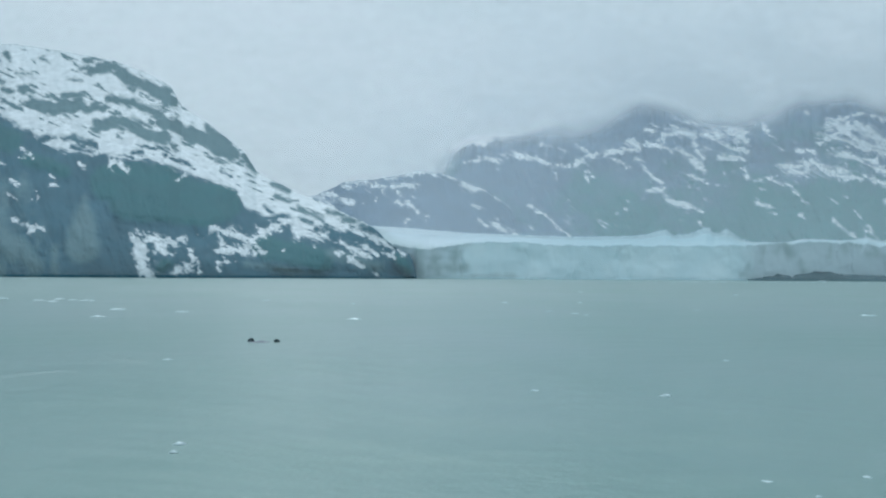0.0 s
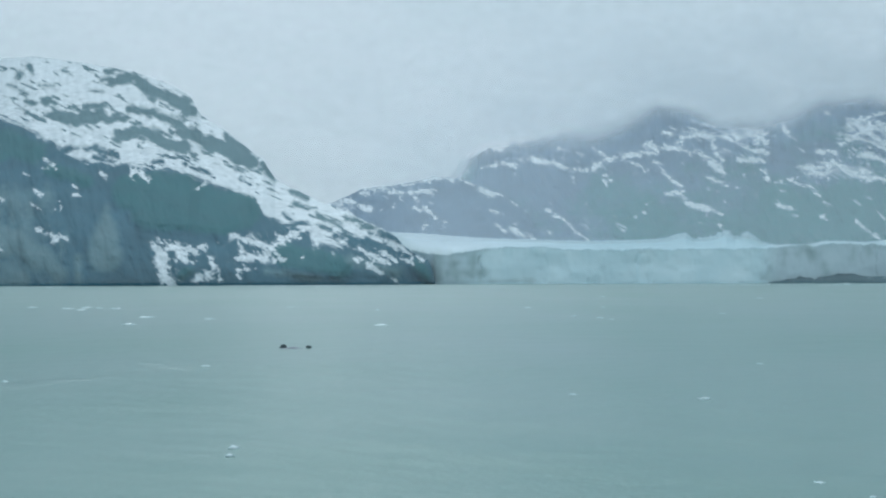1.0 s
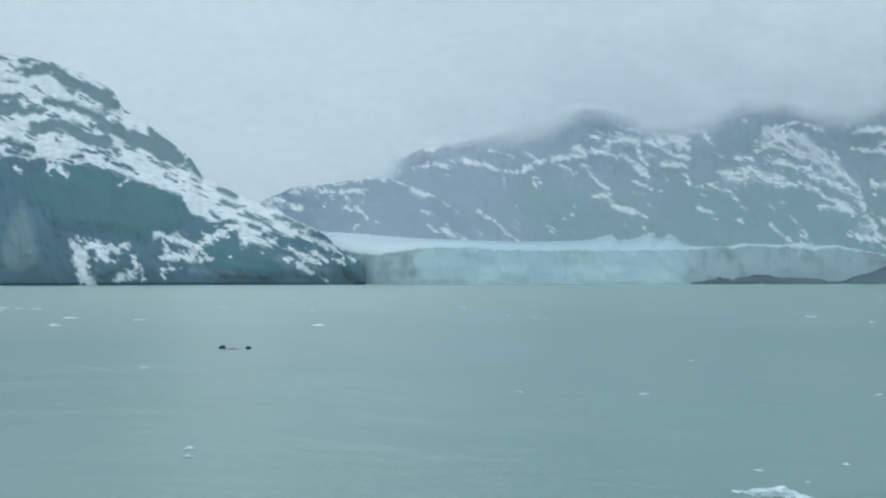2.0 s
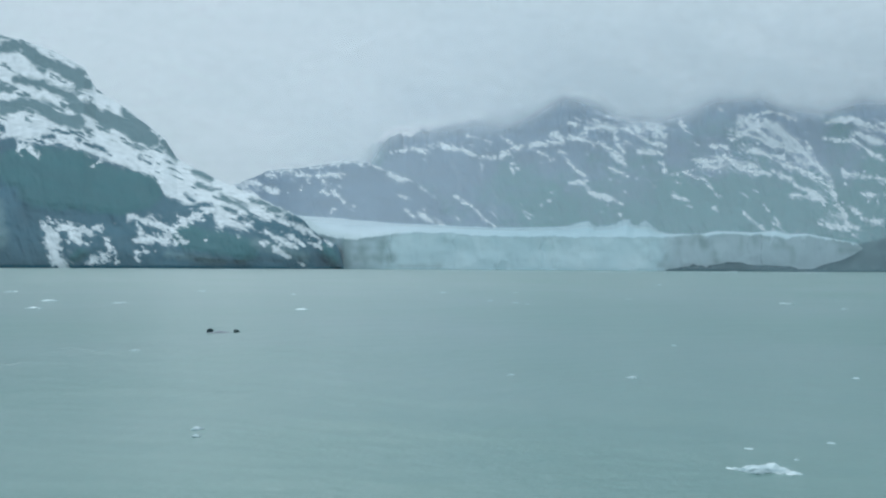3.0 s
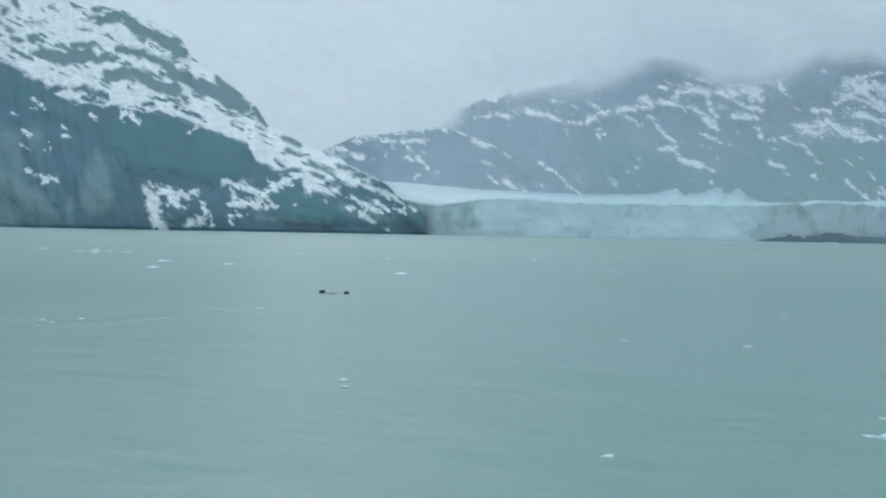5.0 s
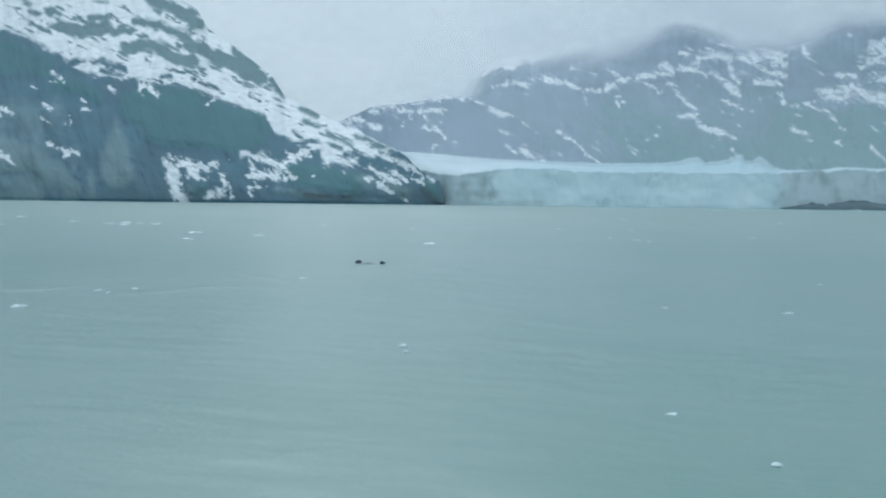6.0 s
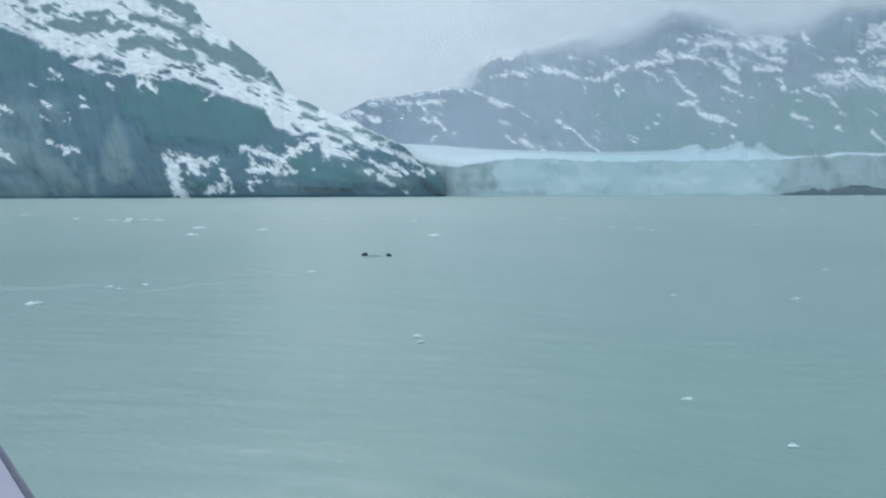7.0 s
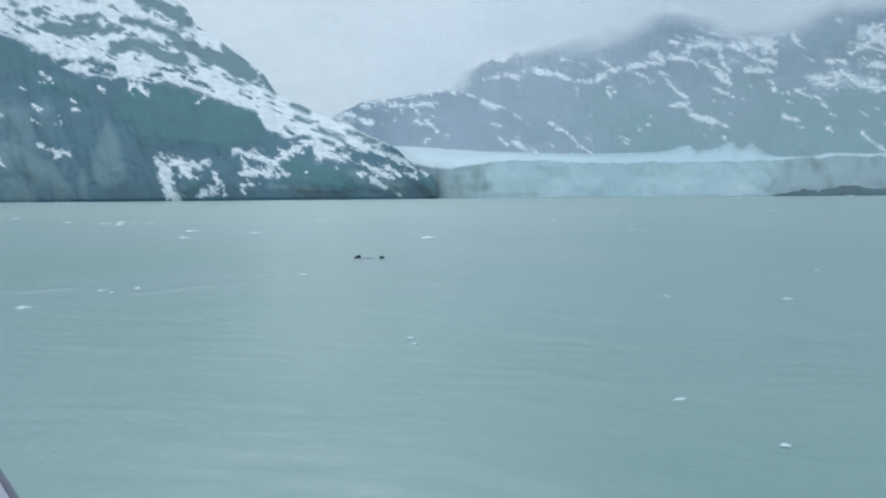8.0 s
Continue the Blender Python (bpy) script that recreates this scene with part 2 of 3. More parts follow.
HEAD_ROCK_b = [
    (12.2, (-353, 188), (-326, 182), (-298, 166)), (6.1, (-277, 159), (-266, 143)), (6.8, (-330, 196), (-306, 178)),
    (3.8, (-623, 287)), (3.0, (-608, 298), (-603, 289)), (2.3, (-635, 273), (-623, 269)), (3.0, (-615, 265)),
    (1.5, (-593, 273), (-571, 271)), (6.8, (-583, 251)), (3.0, (-611, 249), (-598, 245)),
    (2.3, (-560, 292), (-552, 291)), (2.3, (-523, 264), (-504, 262)), (2.3, (-610, 234)),
    (3.8, (-561, 180), (-546, 184)), (3.8, (-526, 182), (-510, 184), (-486, 176)), (3.0, (-514, 172), (-486, 164)),
    (3.0, (-565, 167), (-551, 170)), (3.0, (-482, 174)),
]
HEAD_ROCK_c = [
    (2.3, (-431, 163), (-419, 165)), (3.0, (-388, 159)), (2.3, (-368, 153), (-357, 149)),
    (2.3, (-318, 153), (-306, 151)), (2.3, (-310, 141)), (3.8, (-240, 121), (-217, 113)),
    (3.0, (-205, 90), (-174, 75)), (3.8, (-267, 82), (-251, 75), (-220, 77)), (2.3, (-251, 92), (-240, 84)),
    (3.0, (-182, 63), (-159, 61)), (8.4, (-157, 53), (-113, 50)), (3.0, (-143, 40), (-105, 33)),
    (3.0, (-143, 75), (-124, 72)), (6.8, (-82, 44), (-86, 32)), (15.2, (-98, 25), (-52, 21)),
    (2.3, (-236, 106), (-217, 97)), (2.3, (-166, 86), (-143, 79)), (2.3, (-205, 75), (-186, 69)),
]
HEAD_ROCK_d = [
    (6.8, (-105, 61), (-75, 44)), (3.0, (-132, 63), (-113, 59)),
]
HEAD_ROCK = HEAD_ROCK_a + HEAD_ROCK_b + HEAD_ROCK_c + HEAD_ROCK_d
HEAD_SNOW_a = [
    (3.0, (-591, 72), (-567, 64), (-549, 61)), (3.0, (-569, 54), (-562, 61)),
    (8.4, (-422, 48), (-418, 22), (-410, 8), (-403, -1)), (6.8, (-420, 41), (-406, 48), (-384, 44)),
    (3.0, (-398, 34), (-386, 30), (-375, 28)), (5.3, (-369, 4), (-355, 6), (-340, 14)), (3.8, (-350, 31), (-347, 14)),
    (3.8, (-371, 41), (-363, 47)), (2.3, (-358, 51)), (3.0, (-340, 53)), (3.0, (-455, 156), (-462, 142)),
    (3.0, (-449, 154), (-437, 138)), (3.0, (-502, 150), (-496, 143)), (2.3, (-535, 120), (-544, 118)),
    (1.5, (-568, 99)), (2.3, (-642, 50)),
]
HEAD_SNOW_b = [
    (3.0, (-368, 126), (-359, 134)), (1.5, (-581, 155)), (5.3, (-317, 60), (-297, 59), (-276, 48)),
    (3.8, (-313, 53), (-307, 41)), (3.8, (-305, 33), (-314, 32)),
    (5.3, (-297, 33), (-278, 31), (-266, 45), (-255, 58)), (4.6, (-266, 45), (-243, 60), (-228, 70), (-213, 74)),
    (3.0, (-313, 14), (-301, 16)), (3.0, (-286, 18)), (2.3, (-259, 33), (-249, 29)), (2.3, (-224, 33)),
    (5.3, (-209, 71), (-206, 52)), (4.6, (-149, 29)), (3.0, (-147, 44), (-128, 33), (-109, 23)),
    (3.0, (-136, 21), (-117, 10)), (3.8, (-98, 1)), (3.0, (-75, 32)), (2.3, (-182, 37)),
]
HEAD_SNOW_c = [
    (4.0, (-128, 62), (-100, 47)), (3.0, (-95, 50), (-78, 36)), (2.5, (-118, 40), (-96, 28)), (2.3, (-88, 30), (-72, 23)),
    (2.3, (-70, 33), (-60, 27)), (2.0, (-600, 110), (-590, 100)), (2.3, (-655, 120), (-640, 112)), (2.3, (-660, 60), (-640, 40)),
]
HEAD_SNOW_d = [
    (2.2, (-582, 168), (-568, 160)), (1.8, (-596, 127), (-584, 120)), (1.8, (-562, 110), (-558, 101)), (2.0, (-670, 118), (-658, 112)),
    (2.4, (-678, 186), (-664, 178)), (1.6, (-545, 134), (-536, 128)), (1.6, (-612, 150), (-604, 146)),
]
HEAD_SNOW = HEAD_SNOW_a + HEAD_SNOW_b + HEAD_SNOW_c + HEAD_SNOW_d
HEAD_SLAB_a = [
    (6.1, (-495, 101)), (10.6, (-496, 88)), (16.7, (-496, 73)), (22.0, (-497, 55)), (25.1, (-496, 36)),
    (6.8, (-533, 34), (-534, 3)), (4.6, (-611, 77), (-602, 15)), (3.8, (-557, 54), (-559, 7)),
    (10.6, (-699, 101), (-680, 0)), (7.6, (-747, 133), (-736, 0)), (9.1, (-159, 29), (-98, 12)),
    (5.3, (-274, 14), (-205, 5)),
]
HEAD_SLAB_b = [(14.0, (-585, 40), (-560, 10)), (26.0, (-720, 75), (-640, 55)), (18.0, (-620, 60), (-590, 30))]
HEAD_SLAB = HEAD_SLAB_a + HEAD_SLAB_b
HEAD_SCRUB_a = [
    (25.8, (-462, 123), (-407, 119), (-344, 99), (-306, 95)), (22.8, (-438, 96), (-329, 87)),
    (10.6, (-454, 142), (-384, 138)), (16.7, (-637, 195), (-597, 179)), (19.0, (-693, 195), (-645, 187)),
    (9.1, (-573, 155), (-525, 139)), (16.7, (-251, 37), (-174, 21)), (7.6, (-67, 21), (-56, 6)),
    (7.6, (-382, 14), (-390, 7)), (4.6, (-291, 172), (-314, 178)),
]
HEAD_SCRUB = HEAD_SCRUB_a
CLOUD_EDGE = [(-1400, 50), (-70, 50), (-25, 95), (5, 158), (20, 170), (62, 177), (92, 180), (169, 188), (216, 206), (255, 228), (303, 221), (342, 203), (391, 200), (431, 209), (471, 230), (537, 238), (578, 220), (637, 218), (687, 236), (738, 235), (910, 243), (1087, 256)]
LOW_SKY = [(-221, 98), (-184, 107), (-162, 115), (-141, 126), (-104, 129), (-74, 134), (-44, 141), (-14, 138), (16, 128), (47, 116), (70, 100), (93, 78), (124, 50), (155, 31)]
LOW_SNOW_a = [
    (3.8, (-21, 138), (1, 133), (32, 117), (51, 117), (66, 102)),
    (3.0, (-133, 124), (-118, 127), (-100, 119), (-50, 121)), (3.8, (-148, 121), (-133, 118)),
    (2.3, (-72, 113), (-55, 97), (-45, 86)), (2.3, (-73, 100), (-66, 95)), (2.3, (-43, 77)), (2.3, (40, 91)),
    (3.8, (-148, 103), (-133, 99)), (3.8, (-177, 108), (-155, 106)), (3.0, (-58, 71)), (2.3, (-90, 114)),
    (6.1, (-184, 96), (-161, 89)), (6.8, (-195, 104), (-173, 95)), (5.3, (60, 70), (72, 59), (93, 54)),
    (3.0, (40, 74), (49, 67)), (1.5, (-118, 96)), (2.3, (-100, 105)),
]
LOW_SNOW_b = [
    (2.3, (-141, 125), (-104, 128), (-70, 132), (-44, 139), (-20, 136)),
]
LOW_SNOW = LOW_SNOW_a + LOW_SNOW_b
PEAK_SKY = [(-88, 96), (-44, 127), (-18, 144), (-8, 164), (16, 173), (46, 179), (92, 191), (131, 200), (169, 210), (208, 221), (247, 237), (295, 235), (326, 222), (366, 233), (407, 222), (447, 239), (488, 264), (545, 269), (578, 250), (637, 260), (711, 270), (823, 298), (954, 318), (1087, 339)]
PEAK_SNOW_a = [
    (2.7, (20, 153), (47, 158), (66, 154)), (3.4, (89, 162), (115, 159), (131, 152), (166, 147)),
    (3.8, (166, 147), (189, 163), (216, 167), (248, 172), (283, 179)), (2.3, (123, 178), (154, 169)),
    (2.3, (169, 178), (181, 166)), (5.3, (244, 182), (252, 173)), (2.3, (216, 159), (240, 148)),
    (3.0, (248, 160), (271, 137)), (3.0, (182, 139), (185, 128)), (2.3, (191, 133)),
    (4.6, (283, 176), (315, 165), (331, 150), (339, 142)), (4.6, (295, 194), (335, 192), (367, 188), (391, 179)),
    (3.0, (325, 185), (339, 158)), (2.3, (263, 199), (283, 192)),
]
PEAK_SNOW_b = [
    (3.8, (284, 192), (287, 176)), (3.8, (363, 162), (399, 158)), (3.0, (367, 141)), (2.3, (319, 138), (347, 127)),
    (3.0, (319, 120)), (2.3, (359, 123)), (3.0, (367, 177), (399, 170)), (3.8, (383, 194), (399, 183)),
    (3.0, (391, 147), (399, 136)), (3.8, (419, 207), (431, 190)),
    (3.8, (265, 116), (279, 118), (291, 103), (327, 91)), (3.8, (333, 86)), (2.3, (271, 133), (283, 126)),
    (1.9, (104, 95), (128, 81), (147, 63), (163, 51)), (3.0, (141, 100)), (2.3, (158, 102)), (2.3, (164, 85)),
    (2.3, (236, 90)), (2.3, (225, 84)),
]
PEAK_SNOW_c = [
    (2.3, (407, 130), (439, 136)), (2.7, (427, 132), (456, 123), (472, 104)),
    (6.1, (443, 147), (488, 153), (504, 142), (529, 133)), (3.0, (468, 168), (488, 169)),
    (4.6, (455, 141), (480, 141)), (3.8, (529, 134), (558, 135), (579, 125), (603, 112), (633, 100)),
    (3.8, (583, 103), (633, 99)), (5.3, (498, 181), (525, 197)), (5.3, (525, 197), (545, 206), (558, 198)),
    (5.3, (508, 168), (545, 161), (570, 155)), (5.3, (537, 181), (570, 171), (595, 163)),
    (6.1, (562, 198), (595, 171), (616, 148), (637, 132)),
]
PEAK_SNOW_d = [
    (3.8, (570, 147), (612, 132), (628, 128)), (4.6, (616, 156), (641, 124), (649, 92)),
    (3.8, (603, 179), (612, 164)), (5.3, (649, 92), (660, 81), (666, 61)), (4.6, (624, 63), (662, 59)),
    (6.8, (679, 49)), (3.8, (670, 89), (695, 69), (717, 65)), (2.3, (658, 93)),
    (3.8, (637, 208), (670, 213), (704, 202)), (5.3, (679, 193), (721, 180)),
    (3.0, (632, 186), (679, 181), (721, 156)), (3.8, (662, 136), (738, 126)), (3.0, (662, 121)),
    (3.0, (687, 107), (738, 104)), (2.7, (411, 101), (427, 93), (435, 85)), (3.8, (470, 84)),
]
PEAK_SNOW_e = [
    (2.7, (513, 76), (525, 63), (542, 55)), (2.3, (541, 91), (552, 79)), (2.7, (559, 71), (556, 51)),
    (3.0, (561, 67), (572, 50)), (1.5, (525, 114), (533, 107)), (2.3, (415, 120)), (6.8, (738, 215), (806, 192)),
    (4.6, (755, 150), (823, 136)),
]
PEAK_SNOW_f = [
    (2.6, (300, 213), (330, 205)), (2.6, (333, 213), (352, 222)), (3.4, (362, 203), (402, 196)), (2.6, (345, 226), (374, 212)),
    (2.4, (296, 203), (318, 199)), (2.4, (392, 214), (410, 205)), (3.0, (520, 214), (556, 221), (590, 212)),
]
PEAK_SNOW = PEAK_SNOW_f + PEAK_SNOW_a + PEAK_SNOW_b + PEAK_SNOW_c + PEAK_SNOW_d + PEAK_SNOW_e
# broad slopes with a broken dusting of snow
PEAK_DUST = [
    (22, (505, 200), (560, 190), (600, 160)), (16, (450, 150), (530, 142)), (14, (575, 150), (640, 115)), (15, (290, 200), (345, 196), (400, 186)),
    (12, (340, 172), (395, 166)), (18, (690, 205), (740, 195)), (13, (640, 80), (680, 60)), (10, (170, 160), (260, 178)), (10, (40, 160), (110, 164)),
]
LOW_DUST = [(11, (-190, 104), (-160, 96)), (8, (-140, 122), (-60, 122)), (7, (-15, 134), (50, 116)), (9, (55, 66), (95, 55))]
ICE_BACK = [(-155, 79), (-99, 69), (-58, 67), (-21, 63), (17, 59), (93, 55), (170, 53), (248, 55), (272, 59), (289, 64), (300, 56), (327, 58), (343, 68), (355, 60), (371, 63), (399, 48), (448, 47), (472, 52), (529, 50), (558, 55), (579, 49), (603, 50), (637, 44), (679, 37), (738, 25), (823, 14)]
ICE_TOP = [(-154, 44), (-80, 42), (-28, 34), (-11, 38), (32, 44), (93, 44), (170, 42), (248, 41), (327, 43), (391, 42), (407, 44), (448, 45), (488, 48), (529, 48), (570, 45), (603, 48), (637, 43), (679, 34), (704, 21), (823, 5)]
DARK_SHELF_SKY = [(399, -5), (412, -3), (440, 4), (460, 2), (476, 5), (488, 8), (511, 8), (518, 5), (542, 3), (570, 3), (595, -1), (608, -3)]
SPIT_SKY = [(599, -3), (622, 6), (645, 19), (664, 24), (687, 34), (711, 42), (780, 58), (909, 88)]
# dirt strokes, with shading painted along the front's left top and a dark notch
ICE_DIRT_SHADE_a = [
    (9.9, (-41, 33), (-41, 3)), (9.1, (-20, 20), (-16, 7)), (7.5, (8, 32), (4, 7)), (7.6, (-28, 10), (18, 11)),
    (2.3, (-9, 37), (25, 42)), (3.0, (-47, 40), (-20, 34)), (2.3, (-50, -1), (86, -1)), (6.1, (448, 44), (453, 31)),
    (2.3, (440, 42), (436, 34)), (3.0, (525, 43), (529, 35)), (3.0, (558, 32), (583, 28)),
    (3.0, (583, 26), (585, 12)), (2.3, (537, 45), (547, 42)), (3.0, (566, 42), (570, 32)), (1.5, (399, 18), (395, 3)),
    (4.6, (468, 19), (472, 7)), (3.0, (391, 3), (408, -1)),
]
ICE_DIRT_b = [
    (6.0, (-86, 48), (-60, 37)), (5.0, (-60, 40), (-35, 36)), (4.0, (-112, 63), (-90, 54)),
    (2.6, (352, 61), (366, 56), (388, 50)), (3.8, (645, 40), (683, 31)), (5.3, (653, 26), (683, 27)), (1.5, (419, 40), (417, 19)),
    (1.5, (509, 43), (506, 27)),
]
ICE_DIRT_SHADE = ICE_DIRT_SHADE_a + ICE_DIRT_b
# patches of water roughened by wind: centre, turn, half length, half width
CATSPAWS = [(-20.0, 32.4, 0.98, 2.4, 0.95), (-26.6, 32.4, 0.63, 2.3, 1.04), (-17.2, 39.4, -0.77, 2.9, 0.34)]
# smooth slicks, the same way
SLICKS = [(-41.5, 68.2, 1.46, 7.9, 3.37), (-33.3, 56.5, 0.91, 1.0, 1.76), (-42.4, 71.3, 1.25, 7.5, 4.52), (-130.8, 221.8, 1.43, 15.8, 18.34)]
# crests of old wakes: from, to, half width, height
WAKES = [
    ((-41.83, 61.61), (-40.62, 76.05), 1.1, 0.1),
    ((-21.88, 31.57), (-17.63, 35.54), 0.55, 0.05),
    ((-43.81, 63.43), (-40.58, 77.27), 1.2, 0.12),
    ((-28.49, 30.99), (-24.52, 34.0), 0.7, 0.05),
    ((-36.79, 55.28), (-33.57, 58.41), 0.9, 0.06),
    ((-8.26, 9.71), (-7.35, 10.55), 0.17, 0.05),
    ((-7.49, 10.72), (-6.53, 11.76), 0.16, 0.045),
    ((-6.14, 12.1), (-4.91, 13.6), 0.2, 0.055),
    ((-8.44, 11.05), (-7.6, 11.45), 0.15, 0.04),
    ((-7.28, 10.59), (-6.29, 11.12), 0.17, 0.05),
    ((-3.59, 15.36), (-2.84, 15.66), 0.15, 0.04),
    ((-6.9, 24.51), (-6.39, 24.95), 0.2, 0.04),
    ((-8.71, 27.75), (-3.9, 26.48), 0.2, 0.02),
    ((-39.94, 64.35), (-38.35, 71.96), 1.0, 0.25),
]


def warped(u, b, seed, amount):
    wu = u + amount * (2.2 * fbm(u / 22, b / 14, seed) + 1.3 * fbm(u / 7, b / 5, seed + 5))
    wb = b + amount * (1.6 * fbm(u / 22, b / 14, seed + 9) + 0.9 * fbm(u / 7, b / 5, seed + 14))
    return wu, wb


def branched(strokes, seed, ways, chance=0.55):
    """The strokes with short, thinner side branches along them."""
    rng, made = random.Random(seed), list(strokes)
    for s in strokes:
        w, pts = s[0], s[1:]
        for p, q in zip(pts, pts[1:] or pts):
            n = max(1, int(math.dist(p, q) / 7))
            for k in range(n):
                if rng.random() > chance:
                    continue
                f, way, length = rng.random(), rng.choice(ways), rng.uniform(1.2, 4.5) * w ** 0.6 + 2
                x, y = p[0] + (q[0] - p[0]) * f, p[1] + (q[1] - p[1]) * f
                tip = (x + way[0] * length + rng.uniform(-2, 2), y + way[1] * length + rng.uniform(-2, 2))
                made.append((w * rng.uniform(0.2, 0.5), (x, y), tip))
    return made


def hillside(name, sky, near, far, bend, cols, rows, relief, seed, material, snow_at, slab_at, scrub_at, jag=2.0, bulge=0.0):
    """A mountain side from the shore (range near) up to its skyline (range far), with its back slope, fanned out from
    the camera to fit its view.
    """
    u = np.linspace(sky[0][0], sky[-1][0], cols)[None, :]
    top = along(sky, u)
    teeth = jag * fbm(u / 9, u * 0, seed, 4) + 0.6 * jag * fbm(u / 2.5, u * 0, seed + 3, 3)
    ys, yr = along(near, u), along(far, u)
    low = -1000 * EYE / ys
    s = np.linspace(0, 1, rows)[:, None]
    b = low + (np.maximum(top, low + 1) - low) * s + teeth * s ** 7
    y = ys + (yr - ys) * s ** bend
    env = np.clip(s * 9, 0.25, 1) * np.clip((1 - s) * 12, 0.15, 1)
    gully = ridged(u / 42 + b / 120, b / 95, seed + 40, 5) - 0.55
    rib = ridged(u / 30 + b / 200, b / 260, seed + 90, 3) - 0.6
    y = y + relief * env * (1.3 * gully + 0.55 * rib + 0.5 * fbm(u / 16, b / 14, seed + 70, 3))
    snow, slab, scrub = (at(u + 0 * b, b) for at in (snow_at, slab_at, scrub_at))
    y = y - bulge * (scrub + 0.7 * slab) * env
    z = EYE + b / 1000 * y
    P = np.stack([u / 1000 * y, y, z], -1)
    foot = P[:1].copy()
    foot[..., 2] = -25
    back = []
    for k in (1, 2, 3, 4, 5):
        q = P[-1:].copy()
        q[..., 1] += 90 * k
        q[..., 2] = q[..., 2] * (1 - k / 5) - 2 * k
        back.append(q)
    P = np.concatenate([foot, P, *back])
    pad = lambda a: np.concatenate([a[:1], a, np.repeat(a[-1:], 5, 0)])
    ob = sheet(name, P, material, (("snow", pad(snow)), ("slab", pad(slab)), ("scrub", pad(scrub))))
    return ob


def head_snow(u, b):
    wu, wb = warped(u, b, 3, 2.6)
    lean = b + 0.42 * u
    rag = 9 * fbm(u / 15, lean / 4.5, 71, 5) + 7 * fbm(u / 6, lean / 2.0, 73, 4)
    f = (wb - along(HEAD_SNOWLINE, wu)) * 0.8 + rag
    swell = 0.55 + 0.95 * value_noise(u / 9, lean / 6, 72)
    for s in branched(HEAD_ROCK, 5, ((1, -0.35), (-1, 0.35), (0.9, -0.6), (1, 0.1))):
        f = np.minimum(f, rag * 0.6 - stroke_distance(wu, wb, s, swell))
    f = np.minimum(f, 70 * (0.172 - fbm(u / 15, lean / 4.0, 77, 5)))
    f = np.maximum(f, 12 * (drifted(u, b, HEAD_SNOW, 6, swell) - 0.06))
    return np.clip(0.5 + f / 9, 0, 1)


def slabs(strokes, seed):
    def at(u, b):
        wu, wb = warped(u, b, seed, 2.2)
        f = np.full(u.shape, -40.0)
        for s in strokes:
            f = np.maximum(f, stroke_distance(wu, wb, s))
        return np.clip(0.46 + f / 26, 0, 1)
    return at


def head_scrub(u, b):
    wu, wb = warped(u, b, 17, 3.5)
    f = np.full(u.shape, -40.0)
    for s in HEAD_SCRUB:
        f = np.maximum(f, stroke_distance(wu, wb, s))
    return np.clip(0.5 + f / 16, 0, 1)


def head_slab_haze(u, b):
    # rock above the snowline is paled: haze put into the colour
    high = np.clip((b - along(HEAD_SNOWLINE, u)) / 30, 0, 1) * 0.8
    # left flank: grey rock, paled further in place of missing sunlight
    flank = 0.76 * np.clip((-505 - u) / 70, 0, 1) * np.clip((170 - b) / 50, 0, 1) * (0.75 + 0.9 * fbm(u / 16, b / 40, 78, 4))
    return np.maximum(np.maximum(slabs(HEAD_SLAB, 7)(u, b), high), flank)


def green_foot(u, b):
    """Scrub thins out towards the snow."""
    return np.clip(0.85 - b / 270 + np.clip((u - 250) / 900, 0, 0.3) + 0.8 * fbm(u / 60, b / 50, 88, 3), 0, 1)


def drifted(u, b, strokes, seed, swell):
    """Snow gathered along strokes: whole at their middle, broken into slanting shreds at their edges. Positive where it lies."""
    wu, wb = warped(u, b, seed, 3.0)
    lean = b + 0.5 * u
    shreds = 0.8 * fbm(u / 15, lean / 5.5, seed + 50, 4) + 0.9 * fbm(u / 5.5, lean / 2.6, seed + 55, 3) + 0.7 * fbm(u / 2.2, lean / 1.3, seed + 58, 2)
    best = np.full(u.shape, -9.0)
    for s in branched(strokes, seed, ((0.8, -0.7), (0.4, -1), (1, -0.3), (-0.5, 0.6), (-0.2, -1)), 0.4):
        best = np.maximum(best, stroke_distance(wu, wb, s, swell) / (1.9 * s[0] + 2.6) - (0.0 if len(s) > 2 else 0.08))
    return best - 0.02 + shreds


def streaks(strokes, seed, dusted=()):
    def at(u, b):
        lean = b + 0.5 * u
        swell = 0.4 + 0.9 * value_noise(u / 10, lean / 8, seed + 30)
        f = drifted(u, b, strokes, seed, swell)
        f = np.maximum(f, 3.2 * (fbm(u / 16, lean / 5, seed + 21, 5) - 0.275))
        shreds = fbm(u / 17, lean / 4.5, seed + 61, 4) + 0.7 * fbm(u / 4.5, lean / 1.8, seed + 63, 3)
        for st in dusted:
            f = np.maximum(f, 0.42 * np.clip(stroke_distance(u, b, st) / 14, -1, 1) - 0.34 + 0.9 * shreds)
        return np.clip(0.42 + 1.2 * f, 0, 1)
    return at


